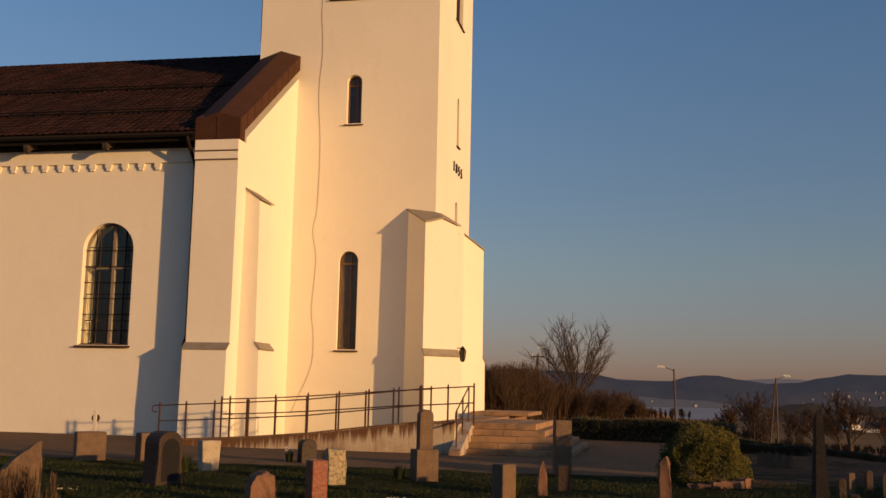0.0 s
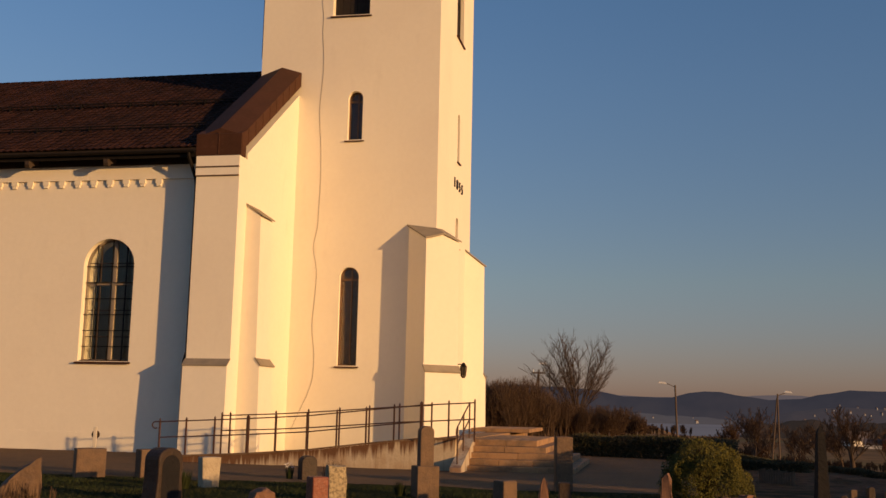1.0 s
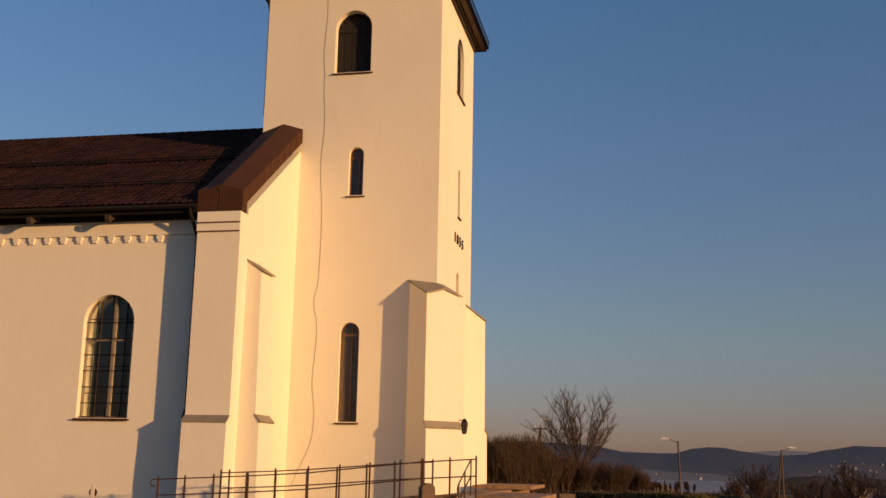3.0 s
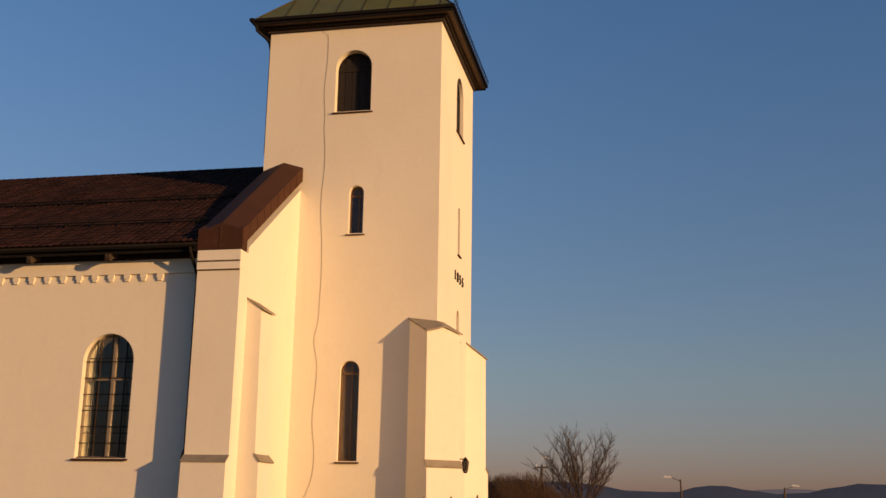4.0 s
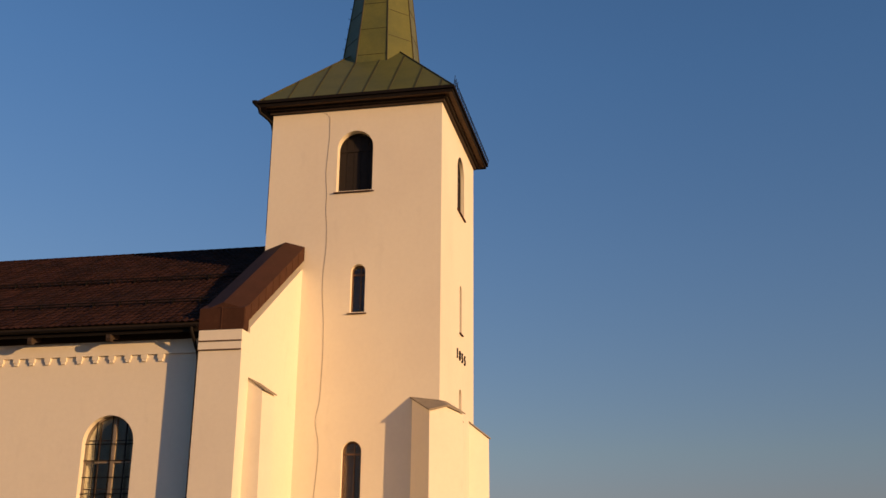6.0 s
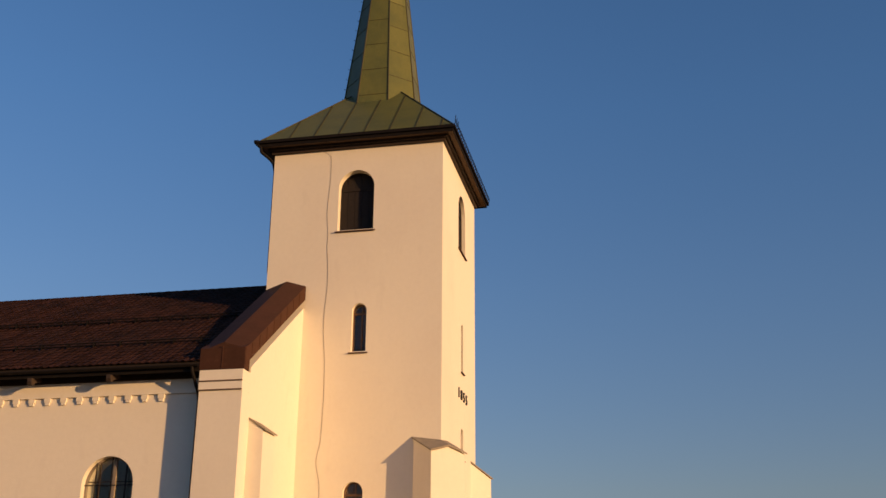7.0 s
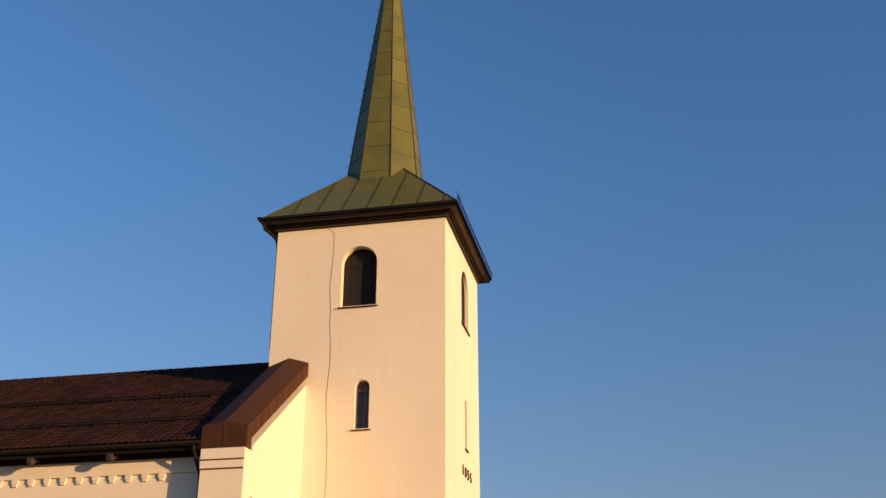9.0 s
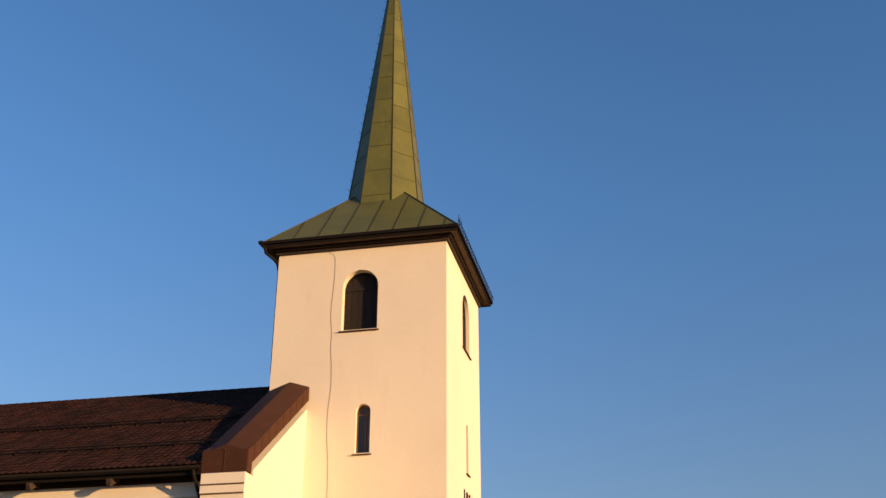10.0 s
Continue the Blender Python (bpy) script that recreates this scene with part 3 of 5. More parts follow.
    # coping: a saddle of sheet metal with skirts, on the slope of the gable
    cx, hw = (GX0 + GX1) / 2, (GX1 - GX0) / 2 + 0.05
    cop = []
    for y, z in ((30.70, 9.98), (36.05, 13.78)):
        cop.append([(cx - hw, yy(y), z - 0.42), (cx - hw, yy(y), z + 0.08), (cx, yy(y), z + 0.36), (cx + hw, yy(y), z + 0.12), (cx + hw, yy(y), z - 0.42)])
    part("coping", loft(cop), COPPER_BROWN, church, "brown sheet-metal gable coping")
    part("coping_end", loft([[(cx - hw + 0.01, yy(30.64), 9.43), (cx + hw - 0.01, yy(30.64), 9.43), (cx + hw - 0.01, yy(31.05), 9.43), (cx - hw + 0.01, yy(31.05), 9.43)],
                             [(cx - hw + 0.01, yy(30.64), 10.13), (cx + hw - 0.01, yy(30.64), 10.13), (cx + hw - 0.01, yy(31.05), 10.35), (cx - hw + 0.01, yy(31.05), 10.35)]]), COPPER_BROWN, church)
    for i in range(9):
        y = 31.15 + 0.6 * i
        z = 9.98 + (y - 30.70) * (13.78 - 9.98) / 5.35
        part("coping_seam", box(cx + hw - 0.004, cx + hw + 0.014, min(yy(y), yy(y + 0.025)), max(yy(y), yy(y + 0.025)), z - 0.41, z + 0.11), COPPER_BROWN, church)
    part("coping_seam", box(cx - 0.015, cx + 0.015, min(yy(30.625), yy(30.65)), max(yy(30.625), yy(30.65)), 9.45, 10.2), COPPER_BROWN, church)

# tower shaft with its openings
BELL = dict(cx=-10.90, width=1.42, z0=16.03, top=18.52)
MID = dict(cx=-10.62, width=0.56, z0=11.24, top=13.08)
LOW = dict(cx=-10.64, width=0.72, z0=3.02, top=6.54)
WY = 39.85
BELL_W = dict(cx=WY + 0.1, width=1.5, z0=16.25, top=18.72)
SLIT_W = dict(cx=WY + 0.15, width=0.42, z0=11.25, top=13.2)
SMALL_W = dict(cx=WY + 0.1, width=0.55, z0=7.85, top=9.0)
IN = 0.85
cuts = [box(TX0 + IN, TX1 - IN, TY0 + IN, TY1 - IN, 0.0, TTOP - 0.4)]
cuts += [solid_y(arch(**w), TY0 - 0.5, TY0 + 1.2) for w in (BELL, MID, LOW)]
cuts += [solid_x(arch(**w), TX1 - 1.2, TX1 + 0.5) for w in (BELL_W, SLIT_W, SMALL_W)]
carved("tower_wall", box(TX0, TX1, TY0, TY1, -0.3, TTOP), cuts, PLASTER, church, "plain whitewashed tower shaft")


def tower_window(spec, on_west, depth, kind):
    """A window or a shutter set back in its opening."""
    w = new("window")
    w.parent = church
    tagged(w, {"shutter": "dark wooden bell-chamber shutter", "glass": "narrow round-headed window in a brown frame"}[kind])
    cx, wd, z0, top = spec["cx"], spec["width"], spec["z0"], spec["top"]
    made = []
    made.append(part("window_frame", arch_frame(cx, wd, z0, top, depth, depth + 0.08, 0.05), BROWN_WOOD if kind == "glass" else SHUTTER, w))
    if kind == "shutter":
        made.append(part("shutter_board", solid_y(arch(cx, wd - 0.04, z0, top - 0.02), depth + 0.05, depth + 0.09), SHUTTER, w))
        for i in range(5):
            x = cx - wd / 2 + wd * (i + 0.5) / 5
            zt = top - wd / 2 + math.sqrt(max(0, (wd / 2) ** 2 - (x - cx) ** 2)) - 0.06
            made.append(part("shutter_plank", box(x - wd / 10 + 0.008, x + wd / 10 - 0.008, depth + 0.025, depth + 0.048, z0 + 0.05, zt - 0.1, 0.004), SHUTTER, w))
        made.append(part("shutter_rail", box(cx - wd / 2 + 0.05, cx + wd / 2 - 0.05, depth - 0.01, depth + 0.022, top - wd / 2 - 0.06, top - wd / 2 + 0.06, 0.005), SHUTTER, w))
    else:
        p = part("pane", solid_y(arch(cx, wd - 0.06, z0 + 0.02, top - 0.03), depth + 0.035, depth + 0.041), GLASS, w)
        p.visible_shadow = False
        made.append(p)
        made.append(part("mullion", box(cx + 0.04, cx + 0.085, depth, depth + 0.05, z0, top - 0.06), BROWN_WOOD, w))
        made.append(part("transom", box(cx - wd / 2 + 0.02, cx + wd / 2 - 0.02, depth - 0.004, depth + 0.052, top - wd / 2 - 0.12, top - wd / 2 - 0.05), BROWN_WOOD, w))
        made.append(part("blind", solid_y(arch(cx, wd - 0.02, z0, top - 0.01), depth + 0.12, depth + 0.15), BROWN_WOOD, w, "brown boarding behind the glass"))
    sl = solid_x([(-0.08, z0 - 0.05), (depth + 0.05, z0 + 0.03), (depth + 0.05, z0 - 0.05), (-0.08, z0 - 0.085)], cx - wd / 2 - 0.08, cx + wd / 2 + 0.08)
    made.append(part("sill", sl, COPPER_BROWN, w))
    return w


for spec, depth, kind in ((BELL, 0.30, "shutter"), (MID, 0.20, "glass"), (LOW, 0.16, "glass")):
    tower_window(spec, False, depth, kind).matrix_basis = Matrix.Translation((0, TY0, 0))
for spec, depth, kind in ((BELL_W, 0.15, "shutter"), (SLIT_W, 0.07, "shutter"), (SMALL_W, 0.10, "glass")):
    c = spec["cx"]
    w = tower_window({**spec, "cx": 0.0}, True, depth, kind)
    w.matrix_basis = pose(TX1, c, 0, 0, 0, 90)

# year on the west face
for i, digit in enumerate("1855"):
    txt = bpy.data.curves.new("numeral", "FONT")
    txt.body, txt.size, txt.extrude, txt.align_x = digit, 0.56, 0.03, "CENTER"
    tmp = new("numeral_text", txt)
    bpy.context.view_layer.update()
    me = bpy.data.meshes.new_from_object(tmp.evaluated_get(bpy.context.evaluated_depsgraph_get()))
    bpy.data.objects.remove(tmp)
    me.materials.clear()
    me.materials.append(NUMERAL)
    yr = new("numeral", me)
    yr.parent = church
    yr.matrix_basis = pose(TX1 + 0.02, WY + 0.15 + 0.53 * (i - 1.5), 10.1, 90, 0, 90)
    tagged(yr, "black iron year numeral")


# diagonal piers at the tower's west corners
def diagonal_pier(corner, turn, out=0.45):
    """Local x runs outwards, y across. Built at the corner and turned."""
    p = new("tower_pier")
    p.parent = church
    tagged(p, "battered whitewashed corner pier with slate cap")
    h = 0.70
    def ring(o, hw, z, back=-0.9):
        return [(back, -hw, z), (o, -hw, z), (o, hw, z), (back, hw, z)]
    part("shaft", loft([ring(out + 0.02, h + 0.01, 3.0), ring(out, h, 7.42), [(-0.9, -h, 8.1), (-0.62, -h, 7.94), (-0.62, h, 7.94), (-0.9, h, 8.1)]]), PLASTER, p)
    part("foot", solid_y([(-0.9, -0.3), (out + 0.17, -0.3), (out + 0.13, 2.83), (out - 0.005, 3.02), (-0.9, 3.02)], -h - 0.012, h + 0.012), PLASTER, p)
    part("ledge", solid_y([(out + 0.15, 2.80), (out + 0.17, 2.84), (out + 0.02, 3.07), (out + 0.015, 3.02)], -h - 0.05, h + 0.05), CAPSTONE, p, "sloped slate ledge")
    z0, z1 = 7.42, 8.02
    o = out + 0.06
    part("cap", loft([[(o, -h - 0.06, z0 - 0.01), (o, 0, z0 + 0.20), (o, h + 0.06, z0 - 0.01), (o, h + 0.06, z0 + 0.04), (o, 0, z0 + 0.26), (o, -h - 0.06, z0 + 0.04)],
                      [(-0.75, -h - 0.06, z1 - 0.01), (-0.75, 0, z1 + 0.20), (-0.75, h + 0.06, z1 - 0.01), (-0.75, h + 0.06, z1 + 0.04), (-0.75, 0, z1 + 0.26), (-0.75, -h - 0.06, z1 + 0.04)]]), CAPSTONE, p, "sloped slate cap")
    part("cap_gable", loft([[(out - 0.15, -h, z0 - 0.02), (out - 0.15, h, z0 - 0.02), (out - 0.15, 0, z0 + 0.2)], [(out - 0.002, -h, z0 - 0.02), (out - 0.002, h, z0 - 0.02), (out - 0.002, 0, z0 + 0.2)]]), PLASTER, p)
    p.matrix_basis = pose(corner[0], corner[1], 0, 0, 0, turn)
    return p


diagonal_pier((TX1, TY0), -45)
diagonal_pier((TX1, TY1 - 0.05), 45, 0.28)

# eave of the tower: boards, fascia, gutter
OV = 0.50
ex0, ex1, ey0, ey1 = TX0 - OV, TX1 + OV, TY0 - OV, TY1 + OV


def square_ring(d, z0, z1, t):
    """A square ring round the tower, d out from the wall and t deep."""
    bm = bmesh.new()
    add_box(bm, TX0 - d, TX1 + d, TY0 - d, TY0 - d + t, z0, z1)
    add_box(bm, TX0 - d, TX1 + d, TY1 + d - t, TY1 + d, z0, z1)
    add_box(bm, TX0 - d, TX0 - d + t, TY0 - d + t, TY1 + d - t, z0, z1)
    add_box(bm, TX1 + d - t, TX1 + d, TY0 - d + t, TY1 + d - t, z0, z1)
    return bm


part("eave_moulding", square_ring(0.10, TTOP - 0.02, TTOP + 0.14, 0.3), EAVE_DARK, church)
part("eave_moulding", square_ring(0.22, TTOP + 0.10, TTOP + 0.22, 0.3), EAVE_DARK, church)
part("soffit", square_ring(OV - 0.03, TTOP + 0.2, TTOP + 0.25, 0.8), SOFFIT, church)
part("fascia", square_ring(OV, TTOP + 0.16, TTOP + 0.40, 0.03), DARK_METAL, church, "dark eave fascia")
part("tower_gutter", square_ring(OV + 0.08, TTOP + 0.29, TTOP + 0.41, 0.075), DARK_METAL, church)
part("gutter_outlet", tube([(ex0 - 0.10, ey0 - 0.02, TTOP + 0.40), (ex0 - 0.10, ey0 - 0.02, TTOP + 0.30), (ex0 + 0.06, ey0 + 0.02, TTOP + 0.14), (ex0 + 0.09, ey0 + 0.05, TTOP - 0.04), (TX0 - 0.16, TY0 - 0.08, TTOP - 0.22), (TX0 - 0.08, TY0 + 0.1, TTOP - 0.34), (TX0 - 0.08, TY0 + 0.3, TTOP - 0.6), (TX0 - 0.08, TY0 + 0.3, 14.6)], 0.062, 8), DARK_METAL, church, "dark swan-neck downpipe at the tower's eave")
part("outlet_hopper", box(ex0 - 0.20, ex0 - 0.02, ey0 - 0.1, ey0 + 0.08, TTOP + 0.33, TTOP + 0.44, 0.01), DARK_METAL, church)

# skirt roof: sheets between standing seams, and the eight-sided spire through it
SX, SY, ZE, K = (TX0 + TX1) / 2, (TY0 + TY1) / 2, TTOP + 0.40, 1.13
half = (TX1 - TX0) / 2 + OV + 0.04
rise = half * K
skirt = bmesh.new()
add_loft(skirt, [[(SX + sx * half, SY + sy * half, ZE - 0.04) for sx, sy in ((-1, -1), (1, -1), (1, 1), (-1, 1))],
                 [(SX + sx * half, SY + sy * half, ZE) for sx, sy in ((-1, -1), (1, -1), (1, 1), (-1, 1))],
                 [(SX + sx * 0.9, SY + sy * 0.9, ZE + (half - 0.9) * K) for sx, sy in ((-1, -1), (1, -1), (1, 1), (-1, 1))]])
part("skirt_roof", skirt, COPPER_GREEN, church, "green patinated copper skirt roof")
for side in range(4):
    turn = Matrix.Translation((SX, SY, 0)) @ Matrix.Rotation(side * math.pi / 2, 4, "Z")
    for i in range(-5, 5):
        u = i * 1.02 + 0.36
        if abs(u) > half - 0.2:
            continue
        stop = max(abs(u), 1.45)
        p = turn @ Vector((u, -half, ZE + 0.01))
        q = turn @ Vector((u, -stop, ZE + (half - stop) * K + 0.01))
        part("standing_seam", rod(p, q, 0.026, sides=4), SEAM, church)
    p, q = turn @ Vector((-half, -half, ZE + 0.01)), turn @ Vector((-1.0, -1.0, ZE + (half - 1.0) * K + 0.01))
    part("hip_seam", rod(p, q, 0.03, sides=6), SEAM, church)

A0, Z0, APEX = 1.62, 22.45, 36.9
def spire_a(z):
    return A0 * (APEX - z) / (APEX - Z0)


def oct_point(k, z, grow=0.0):
    r = (spire_a(z) + grow) / math.cos(math.pi / 8)
    t = math.pi / 8 + k * math.pi / 4
    return Vector((SX + 0.12 * (z - Z0) / (APEX - Z0) + r * math.cos(t), SY + r * math.sin(t), z))


levels = [21.2 + 1.3 * i for i in range(12)] + [APEX - 0.05]
for k in range(8):
    for i, (za, zb) in enumerate(zip(levels, levels[1:])):
        off = 0.35 if k % 2 else 0.0
        za2, zb2 = (za + off if i else za), min(zb + off, APEX - 0.05)
        if za2 >= zb2:
            continue
        c = Vector((SX, SY, 0))
        quad = [oct_point(k, za2), oct_point(k + 1, za2), oct_point(k + 1, zb2), oct_point(k, zb2)]
        n = Vector((math.cos((k + 1) * math.pi / 4), math.sin((k + 1) * math.pi / 4), 0.11))
        proud = 0.0015
        vs = [tuple(p) for p in quad] + [tuple(p + n * proud + ((quad[(j + 2) % 4] - p).normalized() * 0.03)) for j, p in enumerate(quad)]
        mesh_part("copper_sheet", vs, [(4, 5, 6, 7), (0, 1, 5, 4), (1, 2, 6, 5), (2, 3, 7, 6), (3, 0, 4, 7)], COPPER_GREEN, church)
        if i:
            part("cross_seam", rod(oct_point(k, za2, 0.004), oct_point(k + 1, za2, 0.004), 0.013, sides=4), SEAM, church)
    part("spire_hip", rod(oct_point(k, 21.2, 0.005), oct_point(k, APEX, 0.0), 0.034, 0.012, 6), SEAM, church)
part("spire", loft([[tuple(oct_point(k, 21.2, -0.004)) for k in range(8)], [tuple(oct_point(k, APEX - 0.05, -0.004)) for k in range(8)]]), SEAM, church, "slender eight-sided green copper spire")
for i in range(26):
    z = 23.2 + 0.5 * i
    p = oct_point(4, z, 0.0)
    part("climbing_hook", rod(p, p + Vector((-0.11, -0.03, 0.05)), 0.012, sides=4), DARK_METAL, church)

# snow rail over the west eave
for i in range(30):
    y = ey0 - 0.05 + i * (ey1 - ey0 + 0.1) / 29
    tall = 0.38 if i < 3 else 0.24
    part("snow_rail_post", rod((ex1 + 0.07, y, ZE - 0.02), (ex1 + 0.11, y, ZE + tall), 0.014, sides=4), DARK_METAL, church)
for dz in (0.10, 0.20):
    part("snow_rail", rod((ex1 + 0.10, ey0 - 0.05, ZE + dz), (ex1 + 0.10, ey1 + 0.05, ZE + dz), 0.012, sides=5), DARK_METAL, church)

def smooth_line(pts, cuts=4):
    """Rounds a line of points through all of them."""
    out = []
    for i in range(len(pts) - 1):
        p0, p1, p2, p3 = (Vector(pts[min(max(i + j, 0), len(pts) - 1)]) for j in (-1, 0, 1, 2))
        for c in range(cuts):
            u = c / cuts
            out.append(tuple(0.5 * (2 * p1 + (p2 - p0) * u + (2 * p0 - 5 * p1 + 4 * p2 - p3) * u * u + (3 * p1 - p0 - 3 * p2 + p3) * u ** 3)))
    return out + [pts[-1]]


# lightning cable down the south face
cable = [(-12.3, 19.46), (-12.03, 19.22), (-11.97, 19.07), (-11.96, 18.24), (-12.0, 17.62), (-12.04, 16.76), (-11.97, 15.97), (-11.98, 15.35), (-11.92, 14.67), (-11.9, 13.77), (-11.97, 12.88), (-11.97, 12.0), (-11.88, 10.92), (-11.85, 9.64), (-11.87, 8.8), (-11.9, 7.97), (-12.03, 7.26), (-11.87, 6.45), (-11.89, 5.55), (-11.96, 4.39), (-11.84, 3.39), (-11.87, 2.58), (-12.03, 2.02), (-12.32, 1.38), (-12.6, 0.73)]
part("lightning_cable", tube([(x, TY0 - 0.009, z) for x, z in smooth_line(cable)], 0.0055, 5), CAPSTONE, church, "thin lightning cable on the plaster")

# lantern beside the west door
LANTERN_GLASS = material("smoked_lantern_glass", (0.10, 0.08, 0.06), 0.2, 0, [], (10.0, 0.1))
lan = thing("wall_lantern", "black iron lantern on the tower's corner pier", "lantern")
LX, LY = -6.50, 36.42
part("bracket", rod((LX - 0.25, LY + 0.1, 3.14), (LX, LY, 3.14), 0.018), DARK_METAL, lan)
part("top", loft([[(LX + 0.13 * math.cos(k), LY + 0.13 * math.sin(k), 3.05) for k in (math.pi / 3 * i for i in range(6))], [(LX + 0.03 * math.cos(k), LY + 0.03 * math.sin(k), 3.2) for k in (math.pi / 3 * i for i in range(6))]]), DARK_METAL, lan)
for i in range(6):
    k = math.pi / 3 * i
    part("bar", rod((LX + 0.12 * math.cos(k), LY + 0.12 * math.sin(k), 3.06), (LX + 0.085 * math.cos(k), LY + 0.085 * math.sin(k), 2.72), 0.013, sides=4), DARK_METAL, lan)
part("base", rod((LX, LY, 2.66), (LX, LY, 2.73), 0.06, 0.09), DARK_METAL, lan)
part("glass", loft([[(LX + r * math.cos(k), LY + r * math.sin(k), z) for k in (math.pi / 3 * i for i in range(6))] for r, z in ((0.075, 2.74), (0.11, 3.04))]), LANTERN_GLASS, lan)
# ---------------------------------------------------------------- ramp, landing and rails
RF, RB = 26.9, 28.4                 # the ramp's front and back
def along(rows, x):
    """Height at x on a line of straight pieces."""
    for (p, hp), (q, hq) in zip(rows, rows[1:]):
        if x <= q:
            return hp + (hq - hp) * max(0.0, (x - p) / (q - p))
    return rows[-1][1]


DECK = [(-13.2, 0.09), (-10.65, 0.24), (-9.0, 0.38), (-7.38, 0.59), (-5.9, 0.76), (-4.5, 0.79)]
RAIL_FRONT = [(-13.2, 1.08), (-10.65, 1.22), (-9.0, 1.33), (-7.38, 1.51), (-5.9, 1.67), (-4.5, 1.76)]
RAIL_BACK = [(-11.95, 1.27), (-10.1, 1.36), (-9.0, 1.44), (-6.2, 1.67)]


def ramp_z(x):
    return along(DECK, x)


ramp = thing("ramp", "concrete wheelchair ramp with rust-streaked side wall", "ramp")
xs = [-13.2, -10.65, -9.0, -7.38, -5.9, -4.98]
part("ramp_wall", loft([[(x, RF, -0.2), (x, RF + 0.22, -0.2), (x, RF + 0.22, ramp_z(x) + 0.03), (x, RF, ramp_z(x) + 0.03)] for x in xs]), RAMP_WALL, ramp, "rust-streaked concrete side wall")
part("ramp_wall", loft([[(x, RB - 0.22, -0.2), (x, RB, -0.2), (x, RB, ramp_z(x) + 0.03), (x, RB - 0.22, ramp_z(x) + 0.03)] for x in xs]), CONCRETE, ramp)
part("ramp_deck", loft([[(x, RF + 0.223, -0.2), (x, RB - 0.223, -0.2), (x, RB - 0.223, ramp_z(x)), (x, RF + 0.223, ramp_z(x))] for x in xs]), CONCRETE, ramp)
part("wall_cap", loft([[(x, RF - 0.03, ramp_z(x) + 0.034), (x, RF + 0.25, ramp_z(x) + 0.034), (x, RF + 0.25, ramp_z(x) + 0.08), (x, RF - 0.03, ramp_z(x) + 0.08)] for x in xs]), RUST_CAP, ramp)


def railing(name, label, y, posts, thick, start_curl, line):
    r = thing(name, label, "railing", "ramp railings")
    top = lambda x: along(line, x)
    for x in posts:
        w = 0.038 if x in thick else 0.021
        part("post", box(x - w, x + w, y - w, y + w, ramp_z(x) - 0.03, top(x) + 0.07, 0.005), IRON, r)
        part("finial", rod((x, y, top(x) + 0.07), (x, y, top(x) + 0.1), w * 0.9, w * 0.3), IRON, r)
    for a_, b_ in zip(posts, posts[1:]):
        for dz in (0.0, 0.42):
            part("rail", rod((a_, y, top(a_) - dz), (b_, y, top(b_) - dz), 0.017), IRON, r)
    if start_curl:
        x, z = posts[0], top(posts[0])
        pts = [(x, y, z)] + [(x - 0.13 - 0.09 * math.sin(k), y, z - 0.09 + 0.09 * math.cos(k)) for k in (math.pi * i / 8 for i in range(9))] + [(x - 0.08, y, z - 0.17)]
        part("scroll", tube(pts, 0.018), IRON, r, "curled iron rail end")
    return r


front_posts = [-13.19, -12.42, -11.60, -10.65, -9.86, -9.0, -8.18, -7.38, -6.63, -5.90, -5.18, -4.50]
railing("railing", "rusty iron railing along the ramp's open side", RF + 0.1, front_posts, (-10.65, -5.90), True, RAIL_FRONT)
back_posts = [-11.95, -11.7, -10.35, -9.4, -8.5, -7.65, -6.8, -5.9]
railing("railing", "rusty iron railing along the ramp's church side", RB - 0.1, back_posts, (), False, RAIL_BACK)

# landing of stone steps: courses of blocks
steps = thing("stairs", "worn granite entrance steps up to the landing", "stairs")
N = 5
for i in range(N):
    z0, z1 = 0.16 * i - (0.2 if i == 0 else 0), 0.16 * (i + 1)
    back = 0.30 * i
    x0, x1, y0, y1 = -4.75, -1.95 - back * 0.9, 27.15 + back, 33.4
    rng = random.Random(i)
    xa = x0
    while xa < x1 - 0.05:
        xb = min(x1, xa + rng.uniform(0.75, 1.3))
        if x1 - xb < 0.4:
            xb = x1
        part("step_block", box(xa + 0.004, xb - 0.004, y0 + rng.uniform(-0.008, 0.008), y0 + 0.62, z0, z1 + rng.uniform(-0.006, 0.004), 0.012), STEP_STONE, steps)
        xa = xb
    ya = y0 + 0.62
    while ya < y1 - 0.05:
        yb = min(y1, ya + rng.uniform(1.2, 1.8))
        part("step_block", box(x1 - 0.62, x1 + rng.uniform(-0.008, 0.008), ya + 0.004, yb - 0.004, z0, z1 + rng.uniform(-0.006, 0.004), 0.012), STEP_STONE, steps)
        ya = yb
    if i == N - 1:
        xa = x0
        while xa < x1 - 0.7:
            xb = min(x1 - 0.62, xa + 1.0)
            ya = y0 + 0.62
            while ya < y1:
                yb = min(y1, ya + 1.3)
                part("landing_slab", box(xa + 0.006, xb - 0.006, ya + 0.006, yb - 0.006, z0 - 0.6, z1 + rng.uniform(-0.006, 0.004), 0.01), STEP_STONE, steps)
                ya = yb
            xa = xb
part("inner_landing", box(-5.9, -4.99, 28.42, 43.0, -0.2, 0.79), STEP_STONE, steps)
part("door_step", box(-6.4, -4.3, 37.6, 42.2, 0.8, 0.93, 0.015), STEP_STONE, steps)
